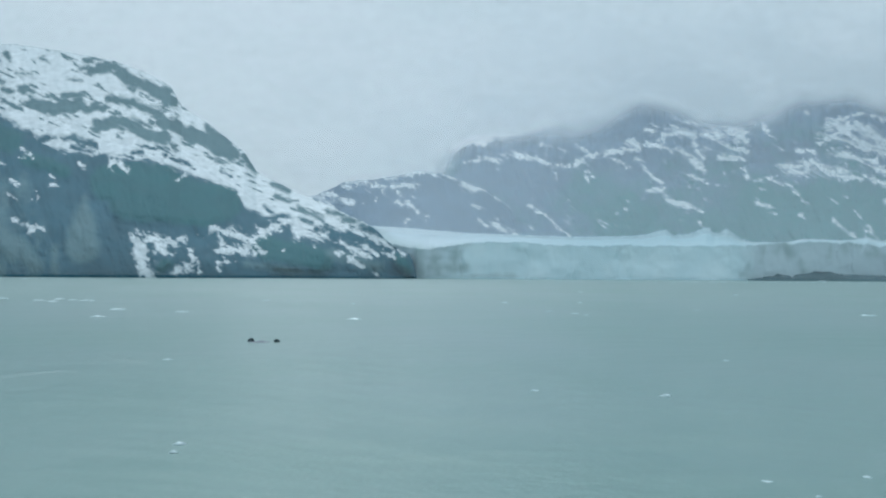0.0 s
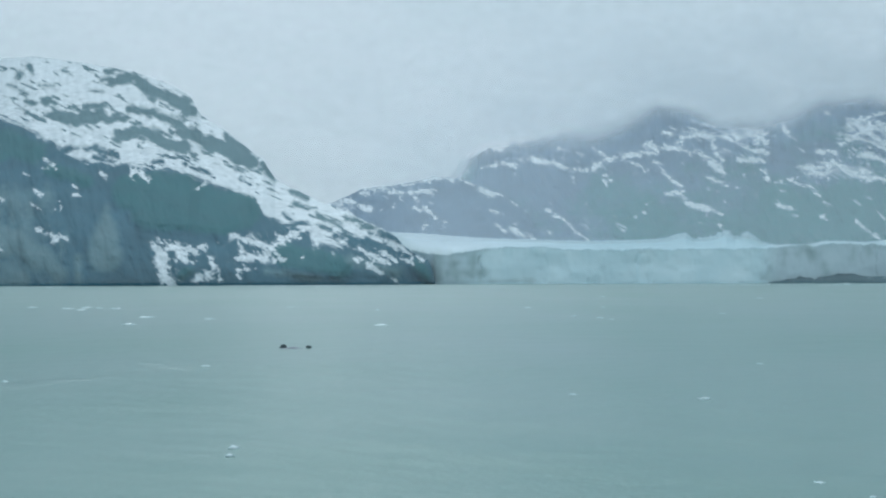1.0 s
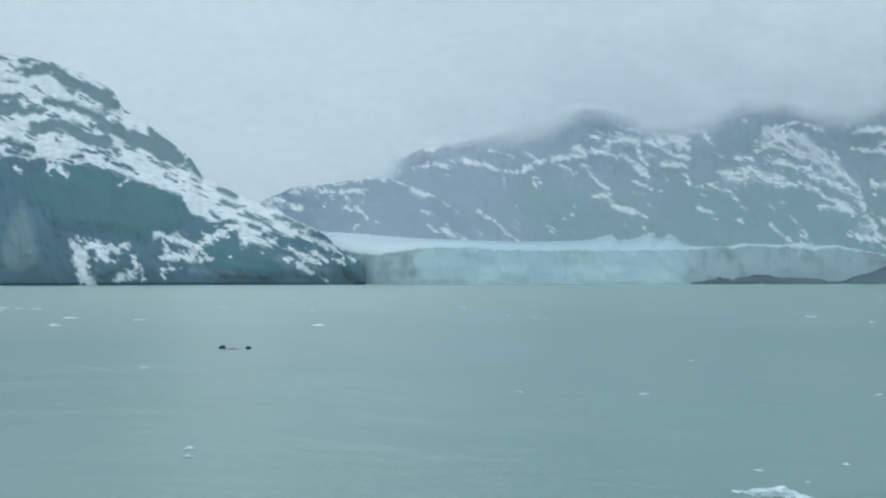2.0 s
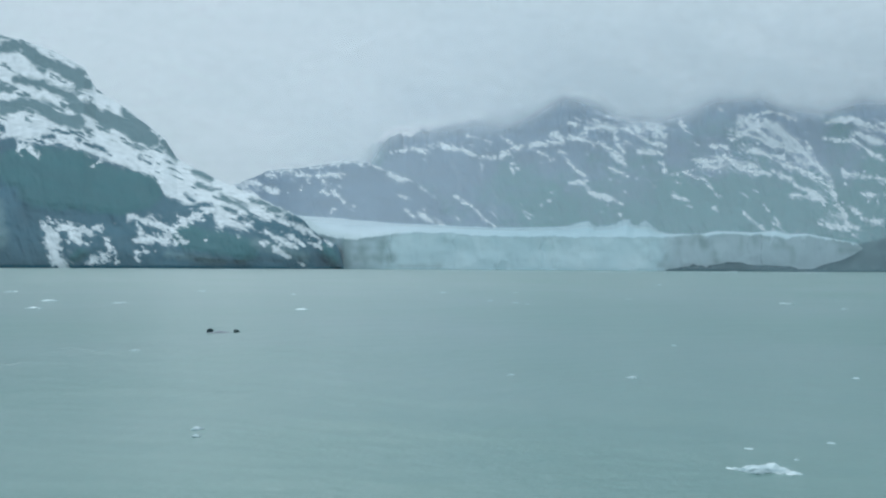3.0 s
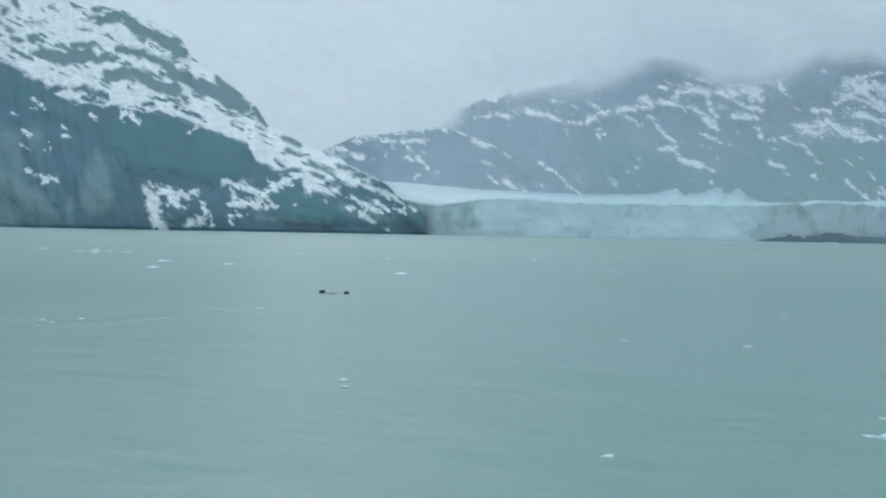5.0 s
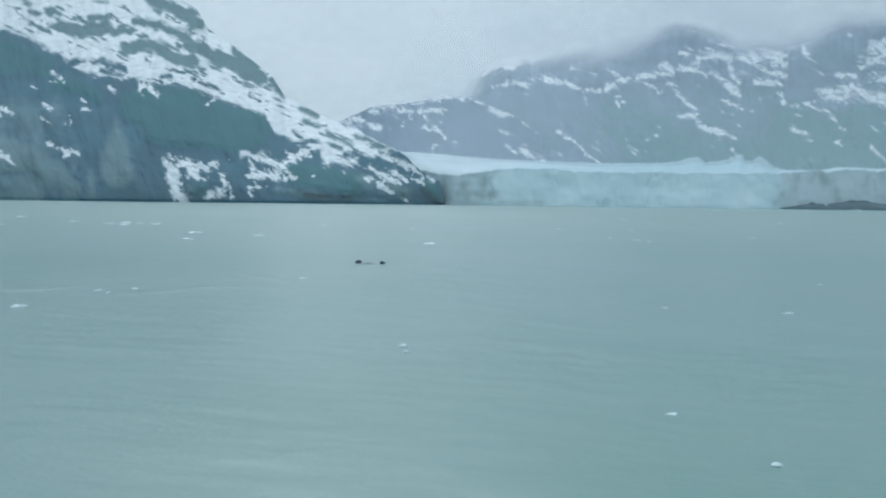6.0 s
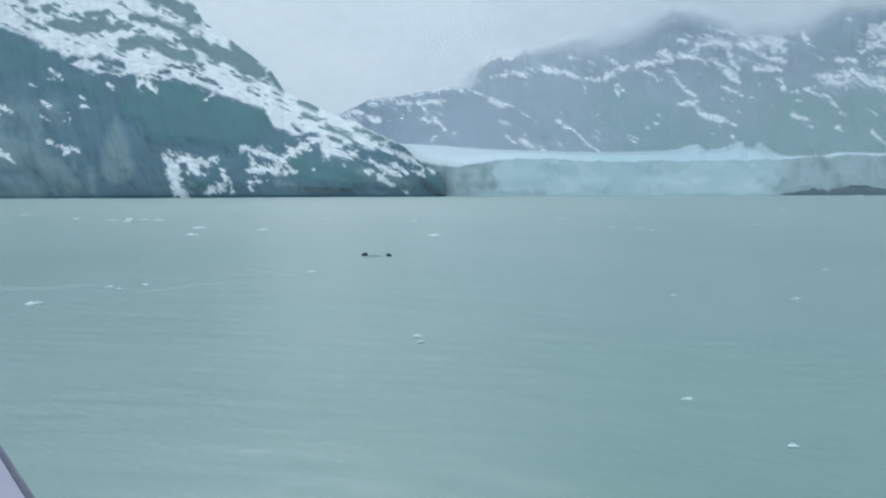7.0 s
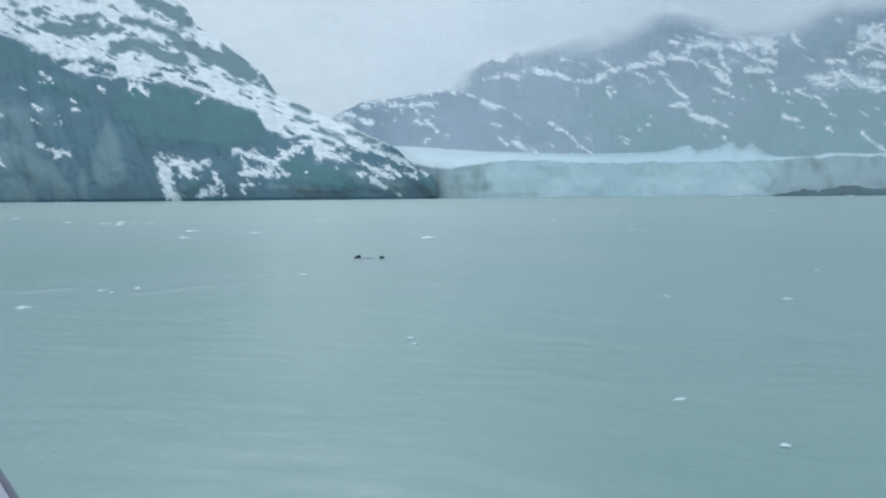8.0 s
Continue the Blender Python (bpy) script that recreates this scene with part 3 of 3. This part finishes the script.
# ---- the setting ----
def water_sheet():
    k = np.linspace(-1, 1, 860)
    x = 22.0 * np.sinh(k * 6.2) / np.sinh(1) * 0.92
    y = np.concatenate([4 - 4600 * np.linspace(1, 0, 60)[:-1] ** 3, 4.5 * 1.0115 ** np.arange(0, 612)])
    X, Y = np.meshgrid(x, y)
    r = np.hypot(X, Y)
    wave = np.zeros_like(X)
    for length, turn, height, seed in ((5.2, 0.35, 0.030, 1), (2.9, -0.25, 0.022, 2), (1.7, 0.7, 0.014, 3), (1.05, 0.1, 0.009, 4)):
        ahead = (Y * math.cos(turn) + X * math.sin(turn)) / length
        side = (X * math.cos(turn) - Y * math.sin(turn)) / (length * 2.6)
        gust = np.clip(0.55 + 1.6 * fbm(X / 16, Y / 22, 60 + seed, 3), 0.1, 1.3)
        wave += height * gust * (2.2 * fbm(side, ahead * 1.3, seed, 2) + 0.4 * np.sin(2 * np.pi * (ahead + 1.1 * fbm(side * 0.5, ahead * 0.3, seed + 8, 2))))
    for (x0, y0), (x1, y1), wide, high in WAKES:
        L = math.hypot(x1 - x0, y1 - y0)
        ux, uy = (x1 - x0) / L, (y1 - y0) / L
        f = ((X - x0) * ux + (Y - y0) * uy) / L
        off = (Y - y0) * ux - (X - x0) * uy + 2.0 * wide * fbm(X / (6 * wide), Y / (6 * wide), 33, 2)
        wave += high * (0.6 if wide < 0.3 else 0.25) * np.exp(-(off / wide) ** 2) * np.clip(4 * f * (1 - f), 0, 1) * (0.6 + 0.8 * fbm(X / (3 * wide), Y / (3 * wide), 35, 2))
    wave *= 0.7 * np.exp(-(r / 75) ** 2) * np.clip((Y - 2) / 4, 0, 1)
    ruffle = np.zeros_like(X)
    for x0, y0, turn, long, wide in CATSPAWS:
        c, s = math.cos(turn), math.sin(turn)
        p, q = (X - x0) * c + (Y - y0) * s, (Y - y0) * c - (X - x0) * s
        q = q + 0.5 * wide * fbm(X / wide, Y / wide, 47, 2)
        ruffle = np.maximum(ruffle, np.clip(1.4 - (p / long) ** 2 - (q / wide) ** 2 + 1.2 * fbm(X / wide, Y / wide, 45, 3), 0, 1))
    # roughness rises with distance from the eye, replacing far ripples lost to view
    far_rough = 0.5 + 0.5 * np.tanh((Y - 150) / 90)
    slick = np.zeros_like(X)
    for x0, y0, turn, long, wide in SLICKS:
        c, s = math.cos(turn), math.sin(turn)
        p, q = (X - x0) * c + (Y - y0) * s, (Y - y0) * c - (X - x0) * s
        slick = np.maximum(slick, np.clip(1.5 - (p / long) ** 2 - (q / wide) ** 2 + 2.2 * fbm(X / wide, Y / wide, 46, 3), 0, 1) * 0.35)
    return sheet("water", np.stack([X, Y, wave * (1 - slick)], -1), WATER_MAT, (("ruffle", ruffle), ("far_rough", far_rough), ("slick", slick)))


tagged(water_sheet(), "milky grey-green glacial bay with small wind ripples", "water", kind="structure")

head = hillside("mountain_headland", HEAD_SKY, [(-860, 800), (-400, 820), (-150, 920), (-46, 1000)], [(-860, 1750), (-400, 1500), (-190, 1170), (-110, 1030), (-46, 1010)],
                1.7, 800, 380, 15, 11, HEAD_MAT, head_snow, head_slab_haze, head_scrub, 2.0, 11.0)
tagged(head, "steep scrub-green rock headland streaked with snow above the bay", "mountain", kind="structure")
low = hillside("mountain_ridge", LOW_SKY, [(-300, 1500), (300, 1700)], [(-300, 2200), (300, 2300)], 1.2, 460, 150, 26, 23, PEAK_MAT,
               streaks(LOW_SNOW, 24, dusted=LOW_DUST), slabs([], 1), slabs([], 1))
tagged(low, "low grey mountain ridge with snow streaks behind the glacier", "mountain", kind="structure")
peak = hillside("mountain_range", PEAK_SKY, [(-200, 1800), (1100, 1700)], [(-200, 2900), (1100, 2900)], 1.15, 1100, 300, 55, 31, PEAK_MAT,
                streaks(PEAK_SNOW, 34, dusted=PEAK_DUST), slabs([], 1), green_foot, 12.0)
tagged(peak, "long grey mountain range with snow gullies fading into cloud", "mountain", kind="structure")


def glacier():
    u = np.linspace(ICE_TOP[0][0], ICE_TOP[-1][0], 900)[None, :]
    face_y = 1010 + 0 * u + 60 * fbm(u / 120, 0 * u, 5, 2) + np.clip(u - 560, 0, None) * 0.5 + np.clip(-45 - u, 0, None) * 1.5
    low = -1000 * EYE / face_y
    edge = along(ICE_TOP, u) + 5.0 * fbm(u / 34, 0 * u, 83, 2)
    chips = 3.0 * fbm(u / 9, 0 * u, 8, 4) + (2.0 + 0.02 * np.clip(u - 380, 0, 300)) * fbm(u / 3.5, 0 * u, 81, 3)
    crest = np.maximum(along(ICE_BACK, u), edge + 1.5)
    teeth = (1.5 + 7.0 * np.exp(-((u - 345) / 80) ** 2)) * (fbm(u / 5, 0 * u, 9, 4) + 0.8 * fbm(u / 1.7, 0 * u, 12, 3))
    s = np.linspace(0, 1, 46)[:, None]
    b = low + (edge - low) * s + chips * s ** 6
    column = ridged(u / 17 + b / 90, b / 70, 14, 3) - 0.6
    blocks = value_noise(u / 15 + 0.5 * fbm(u / 9, b / 9, 21, 2), b / 24 + 0.5 * fbm(u / 11, b / 8, 22, 2), 17)
    crack = np.clip(ridged(u / 33 + 0.3 * fbm(u / 8, b / 12, 25, 2), b / 150, 27, 2) - 0.86, 0, 1)
    y = face_y + 9 * s + 1.6 * column * np.clip(s * 3, 0.3, 1) + 3 * blocks + 30 * crack + 4 * fbm(u / 24, b / 20, 19, 3)
    t = np.linspace(0.02, 1, 40)[:, None]
    b2 = edge + (crest - edge) * t + chips * (1 - t) ** 6 + teeth * t ** 4
    t = t ** 1.25
    y2 = y[-1:] + 30 * t ** 0.5 + 970 * t ** 1.6 + 14 * (ridged(u / 20, t * 9, 44, 4) - 0.5)
    B, Y = np.concatenate([b, b2]), np.concatenate([y, y2])
    P = np.stack([u / 1000 * Y, Y, EYE + B / 1000 * Y], -1)
    U = u + 0 * B
    wu, wb = warped(U, B, 51, 1.6)
    f = np.full(U.shape, -40.0)
    for st in ICE_DIRT_SHADE:
        f = np.maximum(f, stroke_distance(wu, wb, st) + 2.5 * fbm(U / 5, B / 9, 52, 3))
    dirt_shade = np.clip(0.5 + f / 14, 0, 1)
    top = np.concatenate([np.clip((s - 0.93) * 10, 0, 0.7) + 0 * u, np.clip(0.7 + t * 6, 0, 1) + 0 * b2])
    snowy = np.clip((190 - U) / 230, 0, 1)
    grey = np.clip((U - 385) / 25, 0, 1) + np.clip((15 - U) / 30, 0, 1) * 0.8
    foot = P[:1].copy()
    foot[..., 2] = -25
    back = P[-1:].copy()
    back[..., 2] = -25
    pad = lambda a: np.concatenate([a[:1], a, a[-1:]])
    return sheet("glacier", np.concatenate([foot, P, back]), ICE_MAT, (("dirt_shade", pad(dirt_shade)), ("top", pad(top)), ("grey", pad(grey * (1 - 0.5 * top))), ("snowy", pad(snowy))))


tagged(glacier(), "pale blue tidewater glacier with a broken ice front", "glacier", kind="structure")
# dark band under the ice front, built as a rock slope
rock = hillside("dark_shelf", DARK_SHELF_SKY, [(380, 985), (640, 985)], [(380, 1000), (640, 1000)], 1.0, 160, 30, 5, 61, SHORE_MAT,
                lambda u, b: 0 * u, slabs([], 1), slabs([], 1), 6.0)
tagged(rock, "dark low shelf under the ice front", "rock", kind="structure")
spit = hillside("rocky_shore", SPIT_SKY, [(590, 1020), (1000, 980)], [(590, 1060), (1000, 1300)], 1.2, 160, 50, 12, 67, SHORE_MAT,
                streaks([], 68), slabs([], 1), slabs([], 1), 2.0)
tagged(spit, "dark rocky shore beside the glacier front", "rock", kind="structure")


def cloud_layer(name, y, seed, low_edge, soft, most, fade, height, ragged=0.5, least=0.0):
    u = np.linspace(-1400, 1500, 220)[None, :]
    floor = np.maximum(along(low_edge, u) - 60, -2)
    b = floor + (height - floor) * np.linspace(0, 1, 110)[:, None]
    yy = y + 25 * fbm(u / 300, b / 200, seed, 2)
    P = np.stack([u / 1000 * yy, yy + 0 * b, np.maximum(EYE + b / 1000 * yy, 0.3)], -1)
    edge = along(low_edge, u) - (22 if soft > 40 else 0)
    v = np.clip((b - edge) / soft, 0, 1)
    side = np.clip((u - fade[0]) / (fade[1] - fade[0]), 0, 1)
    side = np.maximum(side * side * (3 - 2 * side), least)
    high = np.clip((height - b) / (0.7 * height), 0, 1)
    side = side * high * high * (3 - 2 * high)
    rag = np.clip((b - edge + 0.4 * soft) / soft, 0, 1) * ragged
    return sheet(name, P, CLOUD_MAT, (("veil", most * side * v * v * (3 - 2 * v)), ("ragged", rag * side)))


for k, y in enumerate((2380, 2680)):
    c = cloud_layer("cloud_bank", y, 90 + k, CLOUD_EDGE, 50, 0.78, (-280 + 80 * k, 140 + 160 * k), 900, 0.5, 0.66)
    tagged(c, "soft grey cloud lying on the mountain tops", "cloud", kind="structure")
# translucent sheets across the view, added to stand in for the air's haze
mist = cloud_layer("haze_sheet", 1460, 97, [(-300, -40), (1500, -40)], 30, 0.335, (-250, -30), 400, 0.0)
tagged(mist, "translucent sheet standing in for haze before the far mountains", "mist", kind="structure")
mist = cloud_layer("haze_sheet", 720, 98, [(-900, -40), (1500, -40)], 30, 0.19, (-1100, -1000), 700, 0.05)
tagged(mist, "translucent sheet standing in for haze over the bay", "mist", kind="structure")


# ---- floating things ----
def floe_mesh(name, length, seed, flat=1.0, slim=1.0):
    """A low, ragged lump of ice: a long ridge with melted hollows."""
    rng = random.Random(seed)
    bm = bmesh.new()
    bmesh.ops.create_icosphere(bm, subdivisions=3, radius=0.5)
    off = Vector((rng.uniform(-50, 50), rng.uniform(-50, 50), rng.uniform(-50, 50)))
    wide, high = slim * rng.uniform(0.45, 0.7), flat * rng.uniform(0.09, 0.15)
    for v in bm.verts:
        p = v.co.copy()
        d = 1 + 0.55 * noise.noise(p * 2.4 + off) + 0.3 * noise.noise(p * 5.5 + off)
        lift = 1 + 0.9 * noise.noise(Vector((p.x * 3.5, p.y * 2, 0)) + off)
        v.co = Vector((p.x * d, p.y * d * wide, p.z * high * d * max(0.25, lift) + 0.02)) * length
    me = bpy.data.meshes.new(name)
    bm.to_mesh(me)
    bm.free()
    me.materials.append(FLOE_MAT)
    for f in me.polygons:
        f.use_smooth = True
    return me


ICE_a = [
    (-103.36, 155.05, 3.39), (-77.83, 129.08, 1.83), (-67.99, 122.99, 2.14), (-67.63, 128.57, 1.77),
    (-63.76, 125.52, 1.5), (-59.66, 122.6, 2.29), (-41.46, 93.19, 2.19), (-36.57, 77.21, 1.58), (-31.82, 88.44, 1.6),
    (-9.59, 75.73, 1.44), (36.89, 210.38, 1.65), (22.07, 126.79, 1.01), (15.16, 90.2, 1.02), (70.83, 185.92, 1.55),
    (33.35, 101.14, 1.01), (9.3, 124.65, 1.17), (-21.7, 32.86, 0.42), (-23.05, 31.94, 0.42), (-23.43, 26.37, 0.75),
    (-7.12, 19.78, 0.36), (-0.67, 12.88, 0.32), (0.36, 9.86, 0.23), (14.87, 40.4, 0.37), (12.67, 94.9, 0.76),
    (-79.52, 111.29, 1.45), (-14.93, 115.54, 0.72), (-22.27, 31.31, 0.29),
]
ICE_b = [
    (17.38, 27.71, 0.32), (3.37, 29.48, 0.30), (8.21, 28.4, 0.49), (49.87, 89.29, 1.91), (49.55, 77.22, 0.72),
    (7.0, 16.63, 0.29), (9.45, 17.06, 0.20), (15.81, 86.55, 0.55), (7.61, 15.55, 0.16), (-31.7, 129.0, 1.5), (-6.94, 18.89, 0.26),
    (-14.76, 39.07, 0.51), (-62.77, 117.65, 1.62),
]

FLOE_SHAPES = [floe_mesh("ice_chunk", 1.0, 400 + k) for k in range(6)]
for k, (x, y, size) in enumerate(ICE_a + ICE_b):
    size *= 0.88
    ob = new("ice_chunk", FLOE_SHAPES[k % 6])
    ob.matrix_world = pose(x, y, -0.025 * size, 0, 0, (k * 47) % 50 - 25) @ Matrix.Diagonal((size, size, size * (1.7 if size < 0.7 else 1.0), 1))
    tagged(ob, "small white chunk of drifting ice on the water" if size < 1.0 else "low white slab of drifting ice on the water", "ice", "drifting ice")
far = new("ice_chunk", FLOE_SHAPES[2])
far.matrix_world = pose(462, 930, 0) @ Matrix.Scale(11, 4)
tagged(far, "white growler of ice below the glacier front", "ice", "drifting ice")


def brash_ice():
    """Crushed ice drifting in thin, broken lines below the shore and the ice front."""
    rng, bm = random.Random(52), bmesh.new()
    for (u0, u1), dist, count in (((-330, -150), 760, 150), ((60, 330), 800, 110), ((300, 640), 700, 260), ((-640, -520), 640, 60)):
        for k in range(count):
            u, y = rng.uniform(u0, u1), dist + 25 * rng.gauss(0, 1)
            size = rng.uniform(0.5, 2.2)
            made = bmesh.ops.create_icosphere(bm, subdivisions=1, radius=0.5, matrix=pose(u / 1000 * y, y, 0, 0, 0, rng.uniform(0, 180)) @ Matrix.Diagonal((size * 1.6, size * 0.8, size * 0.34, 1)))
            for v in made["verts"]:
                v.co.z *= rng.uniform(0.5, 1.5)
    me = bpy.data.meshes.new("brash_ice")
    bm.to_mesh(me)
    bm.free()
    me.materials.append(FLOE_MAT)
    return new("brash_ice", me)


tagged(brash_ice(), "thin lines of crushed white ice drifting below the shore", "ice", kind="stuff")


def ragged_floe():
    """A long floe with a bumpy crest and thin, broken ends."""
    bm = bmesh.new()
    bmesh.ops.create_icosphere(bm, subdivisions=5, radius=0.5)
    for v in bm.verts:
        p = v.co.copy()
        x = p.x * 2
        n1 = noise.noise(Vector((p.x * 5 + 3, p.y * 3, 1)))
        n2 = noise.noise(Vector((p.x * 13, p.y * 8, p.z * 6 + 4)))
        taper = max(0.0, 1 - abs(x) ** 2.2) * (0.75 + 0.35 * math.cos(2.5 * (x + 0.15)))
        side = p.y * (0.24 + 0.16 * n1 + 0.12 * n2) * (0.35 + 0.65 * taper)
        up = p.z * ((0.11 * taper + 0.05) * (1 + 0.8 * n1 + 0.7 * n2) if p.z > 0 else 0.14)
        v.co = Vector((p.x * (1 + 0.06 * n2), side + 0.07 * math.sin(3 * x), up + 0.006 * n2)) * 1.95
    bmesh.ops.smooth_vert(bm, verts=bm.verts, factor=0.4, use_axis_x=True, use_axis_y=True, use_axis_z=True)
    me = bpy.data.meshes.new("ice_floe")
    bm.to_mesh(me)
    bm.free()
    me.materials.append(FLOE_MAT)
    for f in me.polygons:
        f.use_smooth = True
    return new("ice_floe", me)


big = ragged_floe()
big.matrix_world = pose(6.35, 14.65, -0.05, 0, 0, -33)
tagged(big, "long low white ice floe with a ragged melted top", "ice floe")


# driftwood added in place of a floating sea otter, its head and feet raised
def driftwood():
    root = tagged(new("driftwood", None), "driftwood standing in for a sea otter, head and feet raised", "driftwood")
    root.location = (-12.4, 49.7, 0)
    for name, x, size, seed, lab in (("otter_end_left", -0.86, (0.23, 0.16, 0.17), 3, "knobbly dark end of the sea otter stand-in"), ("otter_end_right", 0.88, (0.18, 0.13, 0.11), 5, "")):
        bm = bmesh.new()
        bmesh.ops.create_icosphere(bm, subdivisions=3, radius=1.0)
        for v in bm.verts:
            d = 1 + 0.45 * noise.noise(v.co * 1.9 + Vector((seed, 0, 0))) + 0.15 * noise.noise(v.co * 5 + Vector((0, seed, 0)))
            v.co = Vector((x + v.co.x * size[0] * d, v.co.y * size[1] * d, 0.07 + v.co.z * size[2] * d))
        part(name, bm, OTTER_END_MAT, root, lab)
    bm = bmesh.new()
    rings = []
    for k in range(25):
        f = k / 24
        x, rad = -1.5 + 2.5 * f, 0.11 * (0.35 + math.sin(math.pi * f)) * (1 + 0.25 * noise.noise(Vector((k * 0.7, 2, 0))))
        z = -0.085 + 0.075 * math.exp(-((f - 0.56) / 0.13) ** 2)
        rings.append([bm.verts.new((x, rad * 1.5 * math.cos(a) - 0.3 * math.sin(math.pi * f), z + rad * math.sin(a))) for a in np.linspace(0, 2 * math.pi, 11)[:-1]])
    for p, q in zip(rings, rings[1:]):
        for k in range(10):
            bm.faces.new((p[k], p[(k + 1) % 10], q[(k + 1) % 10], q[k]))
    bm.faces.new(rings[0][::-1]), bm.faces.new(rings[-1])
    part("otter_middle", bm, OTTER_MID_MAT, root, "grey middle of the sea otter stand-in just awash")


driftwood()


# ---- the tour boat, its side rail below the eye ----
def boat():
    """A small tour boat: flared hull, deck, bulwark with a painted cap and a dark rubber edge."""
    root = tagged(new("tour_boat", None), "white tour boat with a dark rubber edge along its rail", "boat")
    root.matrix_world = pose(-5.285, -3.32, 0, 0, 0, math.degrees(math.atan2(0.748, -0.664)))
    # x ahead, y to port; the starboard rail runs along y = -0.21
    rail, wide = -0.211, 2.7
    mid = rail + wide / 2

    def outline(inset, z):
        pts = []
        for k in range(29):
            f = k / 28
            x = -5.0 + 10.2 * f
            half = wide / 2 - inset
            if x > 2.6:
                half *= math.cos(min(1.0, (x - 2.6) / 2.65) * math.pi / 2) ** 0.75
            pts.append((x - inset * 0.5 * f, half))
        return [Vector((x, mid - h, z)) for x, h in pts] + [Vector((x, mid + h, z)) for x, h in reversed(pts)]

    def skin(name, loops, material, label="", close=False, cap=False):
        bm = bmesh.new()
        rows = [[bm.verts.new(p) for p in loop] for loop in loops]
        if close:
            rows.append(rows[0])
        n = len(rows[0])
        for p, q in zip(rows, rows[1:]):
            for k in range(n):
                bm.faces.new((p[k], p[(k + 1) % n], q[(k + 1) % n], q[k]))
        if cap:
            bm.faces.new(rows[-1])
        bmesh.ops.recalc_face_normals(bm, faces=bm.faces)
        return part(name, bm, material, root, label)

    top = 4.043
    skin("hull", [outline(0.75, -0.4), outline(0.45, 0.3), outline(0.2, 1.6), outline(0.06, 2.9), outline(0.05, 2.96)], BOAT_MAT, "white painted hull", cap=True)
    skin("bulwark", [outline(0.05, 2.97), outline(0.04, top - 0.04), outline(0.12, top - 0.04), outline(0.13, 2.97)], BOAT_MAT, "white painted bulwark", close=True)
    skin("cap_rail", [outline(0.012, top - 0.038), outline(0.012, top), outline(0.30, top), outline(0.30, top - 0.038)], BOAT_MAT, "wide white cap rail", close=True)
    ring = []
    for a in range(8):
        t = a / 8 * 2 * math.pi
        ring.append(outline(0.006 - 0.007 * math.cos(t), top - 0.004 + 0.008 * math.sin(t)))
    skin("rubber_edge", ring, RUBBER_MAT, "dark rubber edge strip", close=True)


boat()
